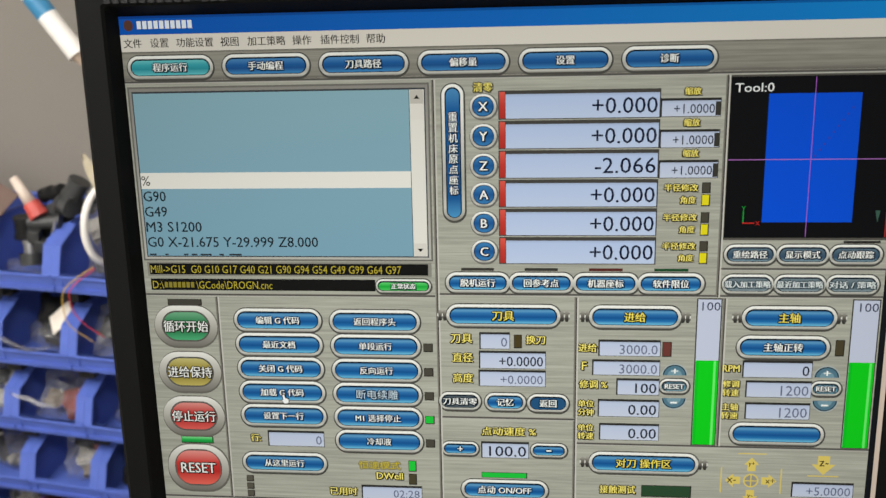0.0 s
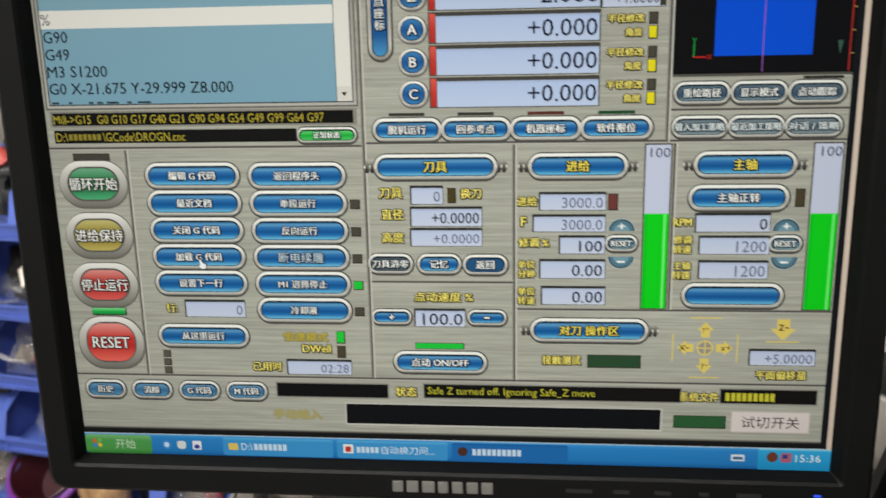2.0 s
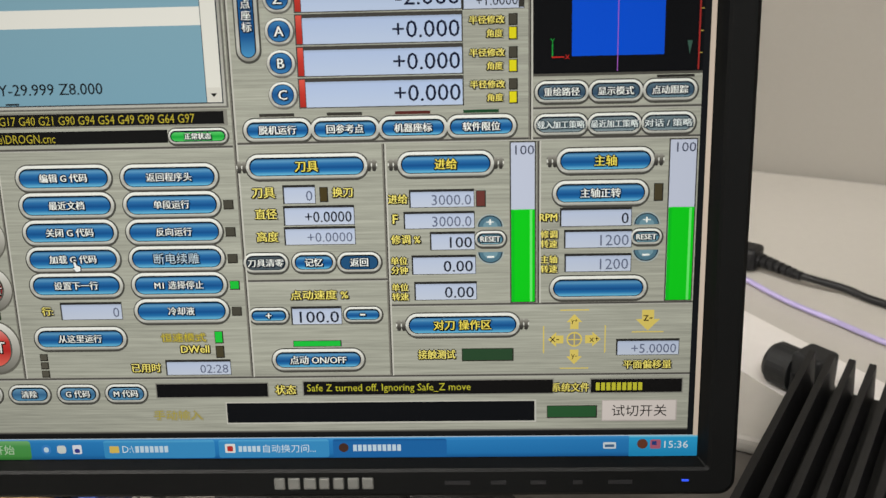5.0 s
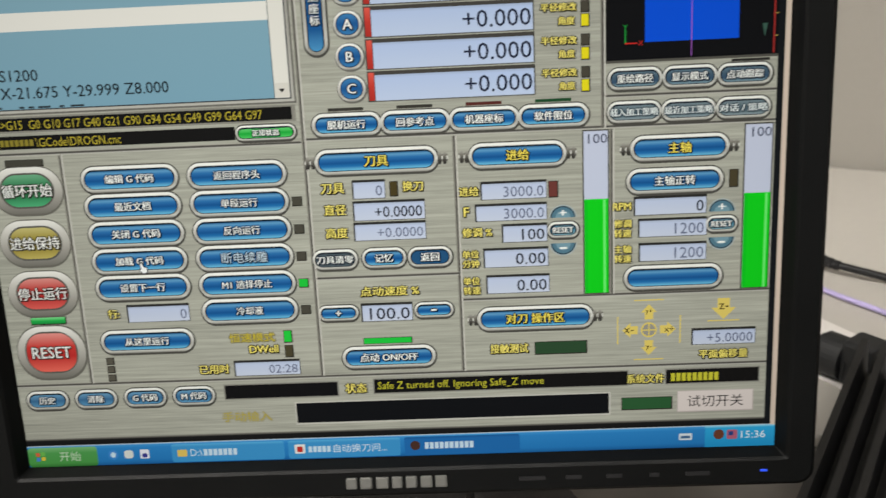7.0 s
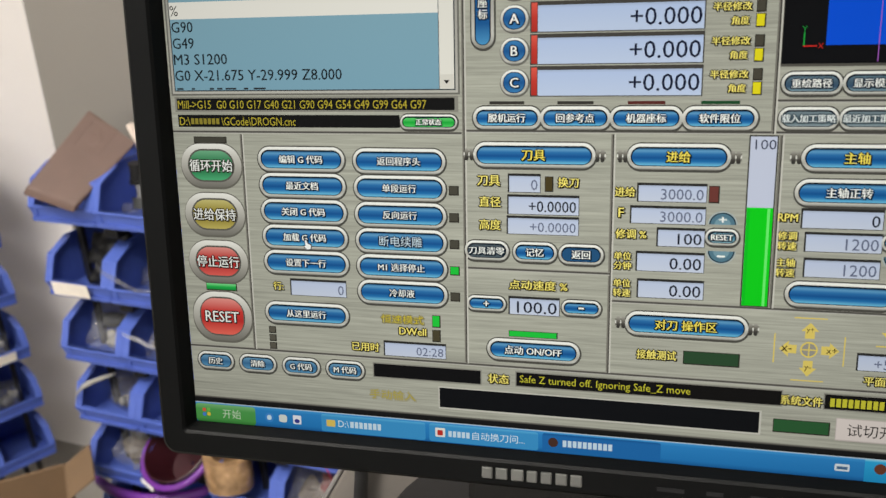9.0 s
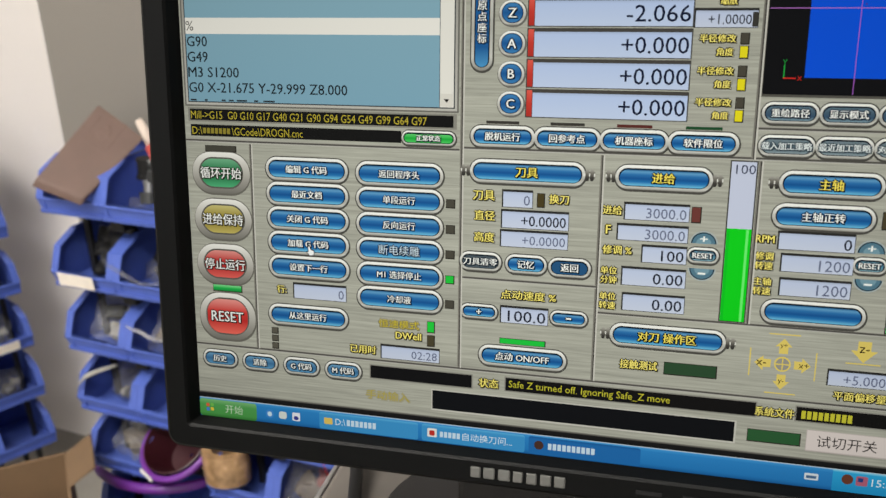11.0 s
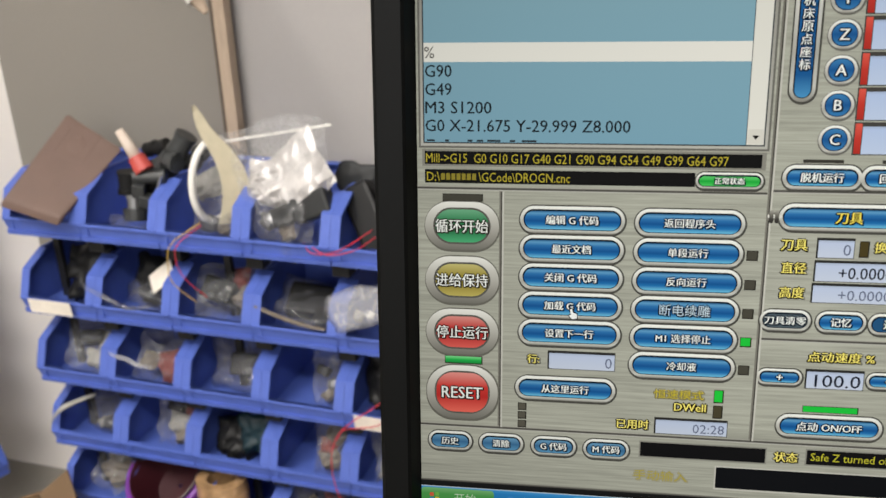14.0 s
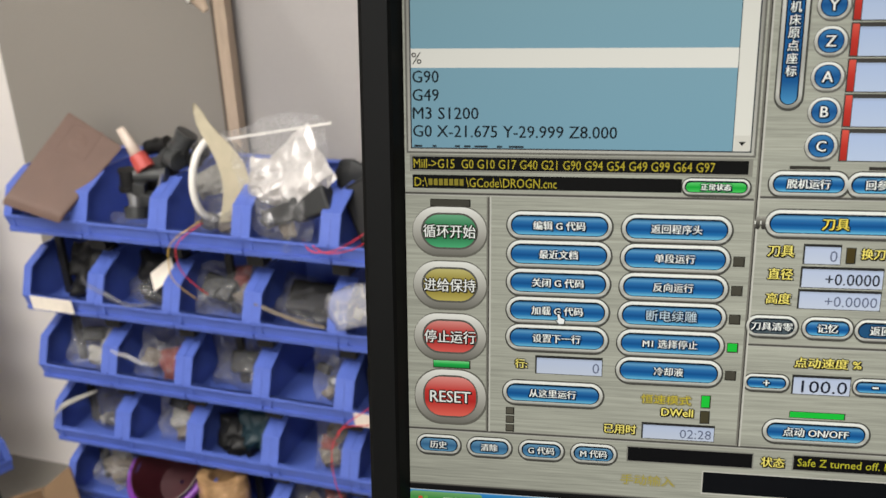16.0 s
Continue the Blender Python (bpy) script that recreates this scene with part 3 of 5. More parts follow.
button(465, 462, 96, 24, "正常状态", 10, [(0, "5fd070"), (0.5, "18a838"), (1, "4cc860")], rim=3).done("button", screen)
seam(0, 480, 520, 481)
seam(524, 112, 525, 873)

# axis readouts
it = button(556, 233, 36, 228, "", 10, [(0, "4c8cbe"), (0.15, "20609e"), (0.85, "1c5894"), (1, "4c94c6")])
for i, ch in enumerate("重置机床原点座标"):
    it.text(ch, 556, 172 + i * 17.5, 15, WHT, 15, 0.012, edge="0e1a26")
    it.d -= 2
it.done("button", screen)
word("清零", 606, 125, 15)
for i, (ax, val) in enumerate((("X", "+0.000"), ("Y", "+0.000"), ("Z", "-2.066"), ("A", "+0.000"), ("B", "+0.000"), ("C", "+0.000"))):
    v = 156 + 48.8 * i
    it = Item(2).shape(583, v - 21, 631, v + 23, "6b6862", 30).shape(584, v - 20, 628, v + 20, RIM, 30).shape(588, v - 16.5, 624, v + 16.5, "16304e", 30)
    it.shape(589.5, v - 15, 622.5, v + 15, [(0, "3f80b8"), (0.5, "1d5592"), (1, "3a7cb4")], 30).text(ax, 606, v, 15, WHT, None, 0.02, edge="122030")
    it.done("button", screen)
    it = Item(2).shape(631, v - 25, 892, v + 22, "46433f").shape(633, v - 23, 642, v + 20, [(0, "e05a4c"), (0.5, "c43a30"), (1, "b03028")])
    it.shape(643, v - 19, 890, v + 20.5, [(0, "a8b6d4"), (0.12, "b6c6e8"), (1, "c0cde8")]).text(val, 887, v + 1, 26, "1b2036", 104 if val[0] == "+" else 98, 0.006, "r")
    it.done("readout", screen)
for i, v in enumerate((163, 213, 262.5)):
    word("缩放", 942, v - 27, 12)
    it = field(894, v - 12, 986, v + 13, "", 16)
    it.text("+1.0000", 977, v + 1, 15, "1e2230", 64, 0, "r").shape(978, v - 10, 986, v + 12, "3a3833")
    it.done("readout", screen)
for v in (292, 341.5, 390):
    word("半径修改", 929, v, 12, w=54)
    led(969, v, 11, 15, "4a463c")
    word("角度", 941, v + 20.5, 12)
    led(969, v + 20.5, 11, 17, "e6d81e")
for i, w_ in enumerate(("脱机运行", "回参考点", "机器座标", "软件限位")):
    button(594 + 108.2 * i, 455, 110, 36, w_, 14).done("button", screen)
    Item(2).shape(566 + 108.2 * i, 429, 622 + 108.2 * i, 434, ("3a3732", "3a3732", "5a2a26", "1f4a2a")[i]).done("indicator", screen)
seam(524, 476, 1264, 477)

# tool path view
it = Item(1).shape(995, 112, 1266, 380, "55524c").shape(1001, 115, 1264, 376, "0c0d0f").shape(1060, 142, 1202, 350, "0450da")
it.shape(1002, 246.3, 1258, 247.6, "b070c0").shape(1130, 117, 1131.2, 374, "a860c4").text("Tool:0", 1007, 132, 14, "f0f0f0", 60, 0.008, "l")
for k in range(9):
    it.shape(1135 + k * 6.6, 240 - k * 9.5, 1138 + k * 6.6, 243 - k * 9.5, "3a3fae")
    it.d -= 1
it.d += 1
it.shape(1029, 331, 1031, 352, "1f9a3c").shape(1029, 350, 1048, 352, "c82a24").text("Y", 1030, 327, 8, "1f9a3c").text("X", 1053, 351, 7, "c82a24")
it.shape(1253, 118, 1255.5, 374, "a02c28")
for k in range(7):
    it.shape(1255.5, 150 + k * 33, 1260, 151.5 + k * 33, "b8a050")
    it.d -= 1
it.d += 1
it.poly([(1236, 330), (1244, 330), (1240, 350)], "3c5c50")
it.done("tool_path_view", screen, "black view with a blue work area and crossing lines")
for i, w_ in enumerate(("重绘路径", "显示模式", "点动跟踪")):
    button(1045 + 84 * i, 404, 84, 33, w_, 13, [(0, "5f7686"), (0.4, "42596c"), (0.7, "37506a"), (1, "7a95a2")], rim=4).done("button", screen)
for i, w_ in enumerate(("载入加工策略", "最近加工策略", "对话 / 策略")):
    button(1044 + 84 * i, 455, 84, 33, w_, 12, [(0, "74848c"), (0.4, "5a6c76"), (0.7, "506470"), (1, "8a9aa0")], text="dfe4e4", edge="3a4850", width=74, rim=4).done("button", screen)
Item(2).shape(1192, 381, 1250, 385, "2a2825").done("indicator", screen)
seam(996, 429, 1262, 430)
seam(996, 112, 997, 478)

# run buttons
led(70, 494, 60, 9, "46443c")
for v, w_, cs in ((539, "循环开始", [(0, "6fae86"), (0.35, "2f7d50"), (0.6, "24693f"), (1, "4fae78")]), (626, "进给保持", [(0, "c8bc78"), (0.35, "9c8c3c"), (0.6, "8a7a2e"), (1, "c0b060")]),
                  (712, "停止运行", [(0, "e09088"), (0.35, "c03c38"), (0.6, "b02c2c"), (1, "e06058")]), (815, "RESET", [(0, "e8948c"), (0.35, "cc3a34"), (0.6, "bc2c2a"), (1, "ee6a5c")])):
    big = w_ == "RESET"
    hh = 92 if big else 76
    it = Item(2).shape(10, v - hh / 2 - 2, 129, v + hh / 2 + 4, "6a675f", 44).shape(11, v - hh / 2, 127, v + hh / 2, [(0, "efece6"), (0.3, "c9c5bd"), (0.7, "9a968e"), (1, "75726b")], 44)
    it.shape(24, v - hh / 2 + 9, 114, v + hh / 2 - 9, "5c5a54", 34).shape(27, v - hh / 2 + 12, 111, v + hh / 2 - 12, cs, 28)
    it.text(w_, 69, v, 21 if not big else 20, WHT, 82 if not big else 66, 0.012, edge="2a2420")
    it.done("button", screen)
led(71, 759, 58, 11, [(0, "7fe090"), (0.5, "22b04c"), (1, "1a8a3c")])
seam(130, 484, 131, 873)

for i, w_ in enumerate(("编辑 G 代码", "最近文档", "关闭 G 代码", "加载 G 代码", "设置下一行")):
    button(238, 526 + 45.4 * i, 158, 42, w_, 14).done("button", screen)
for i, w_ in enumerate(("返回程序头", "单段运行", "反向运行", "断电续雕", "M1 选择停止", "冷却液")):
    plain = i == 3
    button(412, 527 + 45.4 * i, 160, 42, w_, 18 if plain else 14, text="c8d8e4" if plain else WHT, bold=0.0 if plain else 0.012).done("button", screen)
    if i:
        led(505, 528.5 + 45.4 * i, 14, 13, "1fc23c" if i == 4 else "4a473e")
word("行:", 183, 752, 15)
field(208, 741, 310, 767, "0", 17, "4a5068").done("readout", screen)
button(234, 801, 158, 40, "从这里运行", 14).done("button", screen)
for v in (834, 849, 864):
    led(166, v, 11, 10, "5a564c")
word("恒速模式", 411, 801, 15, "ccb830", 76, "807850", 0.0)
led(471, 801, 12, 19, "20c83c")
word("DWell", 429, 822, 13, w=48)
led(471, 827, 12, 19, "4a4430")
word("已用时", 342, 855, 16)
field(378, 845, 487, 868, "02:28", 15, "4a5068", w=48).done("readout", screen)
seam(0, 874, 1264, 875)


def heading(u, v, w, body):
    for s in (-1, 1):
        c = u + s * (w / 2 + 6)
        it = Item(2).shape(c - 10, v - 6, c + 10, v + 6, "7a776f").shape(c - 10, v - 3, c + 10, v + 2, "dedbd4")
        for du in (-3, 5):
            it.shape(c - 3 + s * du, v - 10, c + 3 + s * du, v + 10, [(0, "a8a49c"), (0.3, "7c7870"), (0.7, "403d39"), (1, "33312e")], 3)
            it.d -= 1
        it.done("heading_bracket", screen)
    b = button(u, v, w, 40, body, 17, text="f6e060", edge="15180f")
    b.done("button", screen)


# tool panel
heading(637, 514, 196, "刀具")
word("刀具", 564, 556, 17)
field(598, 548, 648, 574, "0", 17, "4a5068").done("readout", screen)
led(662, 560, 11, 22, "4a3f22")
word("换刀", 693, 557, 16)
word("直径", 566, 591, 17)
field(597, 582, 710, 610, "+0.0000", 18, w=76).done("readout", screen)
word("高度", 566, 629, 17)
field(596, 617, 710, 643, "+0.0000", 16, "4a5068", w=74).done("readout", screen)
button(560, 673, 74, 33, "刀具清零", 13, "4c5860", width=60, rim=4).done("button", screen)
button(640, 673, 72, 33, "记忆", 14, rim=4).done("button", screen)
button(715, 674, 72, 33, "返回", 14, "24527c", rim=4).done("button", screen)
seam(526, 704, 762, 705)
word("点动速度 %", 646, 729, 16, w=96)
button(559, 764, 66, 26, "+", 9, rim=3.5).done("button", screen)
field(599, 753, 681, 780, "100.0", 20, w=66).done("readout", screen)
button(717, 764, 64, 26, "-", 3, rim=3.5, width=8).done("button", screen)
Item(2).shape(597, 809, 679, 820, "2a4030").shape(598, 810, 677, 819, "1ec43e").done("indicator", screen)
button(638, 843, 156, 38, "点动 ON/OFF", 15).done("button", screen)
seam(762, 480, 763, 873)

# feed panel
heading(861, 514, 154, "进给")
for w_, u_, v_, c in (("进给", 782, 570, 0), ("F", 777, 603, 0), ("修调 %", 793, 637, 0)):
    word(w_, u_, v_, 15)
for a, b, v_ in (("单位", "分钟", 681), ("单位", "转速", 726)):
    word(a, 781, v_ - 8, 13)
    word(b, 781, v_ + 8, 13)
field(803, 559, 905, 584, "3000.0", 17, "4a5068", w=64).done("readout", screen)
led(916, 571, 13, 24, "6e3a34")
field(793, 595, 905, 619, "3000.0", 17, "4a5068", w=64).done("readout", screen)
field(835, 629, 905, 655, "100", 18, w=36).done("readout", screen)
field(804, 668, 906, 696, "0.00", 19, w=48).done("readout", screen)
field(807, 713, 907, 740, "0.00", 19, w=48).done("readout", screen)


def override_keys(u):
    for v, s in ((610, "+"), (668, "-")):
        up = v < 638
        it = Item(2)
        a0, a1 = (180, 360) if up else (0, 180)
        for r, cc in ((22, "aab4b4"), (20, "1f3644"), (18, "54788a"), (12, "7598a6")):
            pts = [(u + r * math.cos(radians(a0 + (a1 - a0) * i / 16)), v + (8 if up else -8) + 0.95 * r * math.sin(radians(a0 + (a1 - a0) * i / 16))) for i in range(17)]
            it.poly(pts, cc)
        it.text(s, u, v + (0 if up else 0), 9 if up else 3, WHT, 11, 0.02)
        it.done("button", screen)
    button(u, 638, 50, 26, "RESET", 9, [(0, "6f9fb4"), (0.5, "4f87a2"), (1, "86b0be")], rim=3.5, width=32).done("button", screen)


def gauge(u0, u1):
    Item(2).shape(u0 - 2, 480, u1 + 2, 747, "3a3833").shape(u0, 482, u1, 745, "c6cbe0").text("100", u1 - 1, 494, 15, "3a4058", 30, 0, "r").done("gauge_ground", screen, "pale level gauge")
    Item(6).shape(u0, 590, u1, 745, "0cd01a").shape(u1 - 8, 591, u1 - 4, 745, "6cf070").shape(u0, 591, u0 + 5, 745, "0cc020").done("level_bar", screen, "green level bar")


override_keys(931)
gauge(965, 1003)
seam(1009, 480, 1010, 748)
seam(764, 749, 1264, 750)

# spindle panel
heading(1115, 513, 154, "主轴")
button(1108, 565, 152, 40, "主轴正转", 15).done("button", screen)
led(1200, 565, 12, 26, "4a422e")
word("RPM", 1025, 604, 12, w=28)
for a, b, v_ in (("修调", "转速", 640), ("主轴", "转速", 682)):
    word(a, 1026, v_ - 8, 13)
    word(b, 1026, v_ + 8, 13)
field(1046, 593, 1158, 619, "0", 18).done("readout", screen)
field(1053, 629, 1159, 655, "1200", 18, "4a5068", w=46).done("readout", screen)
field(1054, 669, 1159, 695, "1200", 18, "4a5068", w=46).done("readout", screen)
override_keys(1183)
button(1107, 723, 158, 40, "", 10).done("button", screen)
gauge(1217, 1258)

# probe panel
heading(883, 784, 190, "对刀 操作区")
word("接触测试", 839, 836, 16, w=62)
led(924, 837, 84, 20, "2c4a30")
AR = "e0c868"
for du, dv, w_ in ((0, -1, "y+"), (0, 1, "y-"), (-1, 0, "x-"), (1, 0, "x+")):
    def P(a, b):
        return (1069 + du * a - dv * b, 812 + dv * a + du * b)
    it = Item(2).poly([P(18, -7), P(18, 7), P(30, 7), P(30, 13), P(44, 0), P(30, -13), P(30, -7)], AR)
    it.text(w_, 1069 + du * 33, 812 + dv * 31, 9, "3a3018")
    it.done("direction_arrow", screen, "pale yellow arrow key")
    Item(2).poly([P(50, -24), P(50, 24), P(52, 24), P(52, -24)], AR).done("end_line", screen)
it = Item(2).shape(1056, 799, 1082, 825, AR, 20).shape(1058.5, 801.5, 1079.5, 822.5, "98948a", 20).shape(1068, 799, 1070, 825, AR).shape(1056, 811, 1082, 813, AR)
it.done("crossed_ring", screen, "pale yellow ring with a cross")
it = Item(2).poly([(1180, 762), (1200, 762), (1200, 778), (1210, 778), (1190, 798), (1170, 778), (1180, 778)], AR).shape(1164, 799, 1216, 801, AR).text("z-", 1190, 776, 10, "3a3018")
it.done("down_arrow", screen, "pale yellow arrow pointing down")
field(1141, 816, 1242, 840, "+5.0000", 16, "4a5068", w=74).done("readout", screen)
word("平面偏移量", 1191, 857, 15)

# lower strips
for u_, w_ in ((49, "历史"), (133, "清除"), (218, "G 代码"), (302, "M 代码")):
    button(u_, 901, 72, 33, w_, 13, [(0, "6a9cc0"), (0.5, "3a6a94"), (1, "5a94bc")], rim=4).done("button", screen)
Item(2).shape(354, 883, 550, 911, "8b8880").shape(356, 885, 548, 909, "0f0f10").done("readout", screen, "empty black strip")
word("状态", 579, 897, 17)
Item(2).shape(608, 881, 1036, 909, "8b8880").shape(610, 883, 1034, 907, "121110").text("Safe Z turned off. Ignoring Safe_Z move", 616, 896, 17, "c8c238", 279, 0, "l").done("readout", screen, "black strip with yellow status words")
word("系统文件", 1064, 897, 16, w=62)
Item(2).shape(1096, 881, 1252, 909, "8b8880").shape(1098, 883, 1250, 907, "121110").bars(1106, 889, 1186, 903, 9, "c8c238").done("readout", screen, "black strip with a yellow program mark")
word("手动输入", 389, 942, 17, "b0a13c", 84, "a09a80", 0.0)
Item(2).shape(473, 919, 1006, 960, "c9c5bc").shape(475, 921, 1003, 957, "0d0f12").done("readout", screen, "empty black entry field")
led(1066, 941, 82, 20, "2c5a34")
Item(2).shape(1117, 921, 1243, 959, "c0b4b0").shape(1118, 922, 1241, 957, "dcd0cc").text("试切开关", 1180, 940, 21, "1e1a18", 92, 0).done("button", screen, "pale switch key with dark words")
# window edge and desktop strip
Item(2).shape(0, 972, 1264, 985, [(0, "8a867e"), (0.3, "1a1a1a"), (1, "141414")]).shape(1262, 112, 1272, 985, "15171a").shape(1272, 58, 1280, 990, "d8c4b4").done("window_border", screen)
it = Item(3).shape(0, 985, 1280, 1024, [(0, "d0dae4"), (0.06, "3f97d8"), (0.2, "2c82c6"), (0.8, "2478bc"), (1, "185a98")])
it.done("taskbar", screen, "blue taskbar")
it = Item(5).shape(0, 988, 122, 1024, [(0, "7cb878"), (0.3, "4f9c50"), (0.8, "4a9648"), (1, "2f7030")], 6)
for du, dv, cc in ((-8, -7, "d86040"), (1, -8, "70b850"), (-8, 2, "4a7fd0"), (1, 1, "e0c040")):
    it.shape(22 + du, 1004 + dv, 29 + du, 1011 + dv, cc, 2)
    it.d -= 1
it.d += 1
it.text("开始", 74, 1005, 18, "c4d8bc", None, 0.0)
it.done("start_button", screen, "green start key")
it = Item(5)
it.shape(141, 996, 158, 1014, "3f88d0", 9).shape(145, 1000, 154, 1010, "c8e0f0", 6).shape(169, 997, 185, 1012, "d8dcd8", 5).shape(197, 996, 213, 1013, "e6e6f0", 2).shape(200, 1003, 210, 1011, "3a3c8c", 5)
it.done("quick_launch_icons", screen)
for a, b, cc in ((252, 448, "3c92cc"), (455, 648, "3c92cc"), (655, 852, "1f69ae")):
    it = Item(5).shape(a, 989, b, 1022, [(0, "5aaede" if cc != "1f69ae" else "1a5a98"), (0.15, cc), (1, cc)], 4)
    if a == 252:
        it.shape(262, 999, 279, 1012, "e0c060", 2).text("D:\\", 285, 1005, 13, "dce8f2", 20, 0, "l").bars(308, 999, 368, 1011, 7, "c8dcec")
    elif a == 455:
        it.shape(466, 996, 484, 1013, "e8e4e0", 2).shape(470, 1000, 480, 1010, "c03028", 2).bars(490, 1000, 530, 1011, 5, "c8dcec").text("自动换刀问...", 533, 1005, 15, "dce8f2", 92, 0, "l")
    else:
        it.shape(665, 996, 682, 1013, "4a3028", 9).bars(690, 999, 775, 1011, 10, "c8dcec")
    it.done("task_button", screen)
it = Item(5).shape(1164, 986, 1280, 1024, [(0, "8fd8f0"), (0.1, "2fa6dc"), (1, "1f8cc4")]).shape(1178, 992, 1196, 1010, "6a3c2c", 9).shape(1200, 993, 1218, 1010, "b06078", 3).shape(1203, 996, 1211, 1003, "284080").text("15:36", 1244, 1002, 13, "e4f0f6", 40, 0)
it.shape(1120, 997, 1142, 1009, "d8e0e8", 2).shape(1123, 1001, 1139, 1006, "4a6a90")
it.done("tray", screen, "light blue tray with the clock")
it = Item(9)
SM = lambda pts: [(240 + (x - 240) * 0.7, 668 + (y - 668) * 0.7) for x, y in pts]
it.poly(SM([(236, 665), (243, 662), (247, 672), (256, 676), (255, 690), (242, 692), (232, 680), (238, 678)]), "1a1a1a").poly(SM([(238, 667), (242, 665), (245, 674), (254, 678), (253, 688), (243, 690), (235, 681), (240, 680)]), "f4f4f4")
it.done("pointer", screen, "small white mouse pointer")

# ---- bin racks ----
BINS_AT = RACK @ pose(0.010, 0, 0.006)
ROWS_Z = (0.768, 0.634, 0.508, 0.384, 0.262, 0.140)
CELL = 0.1355


def bin_mesh(w, d, h, lip):
    """An open-fronted stacking bin: floor, back, two sloping sides with flanged front edges, and a low front lip."""
    bm = bmesh.new()
    t = 0.0025
    box(bm, t, 0.0, 0.0002, w - t, d, t)
    box(bm, t, d - t, t, w - t, d, h, 0.0)
    for x0, x1 in ((0, t), (w - t, w)):
        prism(bm, [(0.0, 0.0), (d, 0.0), (d, h), (0.050, h + 0.0014), (0.0062, h * 0.798), (-0.0098, lip), (-0.0092, lip * 0.8)], x0, x1)
    for x0, x1 in ((t, 0.0145), (w - 0.0145, w - t)):
        prism(bm, [(-0.009, lip * 0.8), (-0.010, lip), (0.006, h * 0.80), (0.009, h * 0.78), (-0.006, lip)], x0, x1)
        prism(bm, [(0.006, h * 0.80), (0.050, h + 0.002), (0.052, h - 0.002), (0.009, h * 0.78)], x0, x1)
    prism(bm, [(-0.002, 0.0), (0.002, 0.0), (-0.005, lip), (-0.0095, lip)], t, w - t)
    prism(bm, [(-0.012, lip - 0.004), (-0.004, lip - 0.004), (-0.004, lip), (-0.0115, lip)], 0.001, w - 0.001)
    prism(bm, [(-0.006, 0.0), (0.004, 0.0), (0.004, 0.007), (-0.0075, 0.007)], 0.001, w - 0.001)
    box(bm, 0.0, d - 0.012, h, w, d, h + 0.003)
    box(bm, 0.013, -0.0085, 0.009, 0.0155, -0.006, lip - 0.005)
    bmesh.ops.remove_doubles(bm, verts=bm.verts, dist=0.0007)
    me = bpy.data.meshes.new("storage_bin")
    bmesh.ops.recalc_face_normals(bm, faces=bm.faces)
    bm.to_mesh(me)
    bm.free()
    me.materials.append(M_BIN)
    return me


def rack(m, n, rows, cell, d, h, lip, label):
    r = thing("bin_rack", m, label, "rack")
    top_z = rows[0] + h * 0.4
    for x in (0.028, n * cell / 2, n * cell - 0.028):
        for y in (0.062, d - 0.006):
            bm = bmesh.new()
            box(bm, x - 0.006, y - 0.005, -0.12, x + 0.006, y + 0.005, top_z if y > 0.08 else rows[0] - 0.001, 0.0015)
            part("post", bm, M_RACK, r)
    for z in rows:
        for y in (0.05, d - 0.03):
            bm = bmesh.new()
            box(bm, 0.004, y, z - 0.013, n * cell - 0.004, y + 0.012, z - 0.0008, 0.001)
            part("rail", bm, M_RACK, r)
        for i in range(1, n):
            bm = bmesh.new()
            box(bm, i * cell - 0.014, 0.020, z - 0.030, i * cell + 0.014, 0.048, z - 0.0008, 0.003)
            part("clip", bm, M_RACK, r)
    return r


rack(BINS_AT, 5, ROWS_Z, CELL, 0.185, 0.10, 0.030, "black steel rack with rows of blue plastic bins")
BINM = bin_mesh(CELL - 0.0004, 0.175, 0.088, 0.030)
for z in ROWS_Z:
    for i in range(5):
        if z == ROWS_Z[4] and i == 1:
            continue
        o = tagged(new("storage_bin", BINM), "blue plastic open-fronted storage bin on a black rack", "storage bin", "bins on the rack by the wall")
        o.matrix_world = BINS_AT @ pose(i * CELL + 0.0002, 0, z)
RACK2 = RACK @ pose(-0.45, 0.30, 0, 0, 0, 69) @ pose(-3 * CELL, 0.009, 0, -2.2, 0, 0)
ROWS2 = (0.695, 0.558, 0.420, 0.284, 0.152, 0.020)
rack(RACK2, 3, ROWS2, CELL, 0.185, 0.10, 0.030, "black steel rack with blue bins standing by the far wall")
for z in ROWS2:
    for i in range(3):
        o = tagged(new("storage_bin", BINM), "blue plastic storage bin on the far black rack", "storage bin", "bins on the far rack")
        o.matrix_world = RACK2 @ pose(i * CELL + 0.0002, 0, z)


# ---- what lies in the bins ----
def at(u, v, z, rx=0, ry=0, rz=0):
    return BINS_AT @ pose(u, v, z, rx, ry, rz)


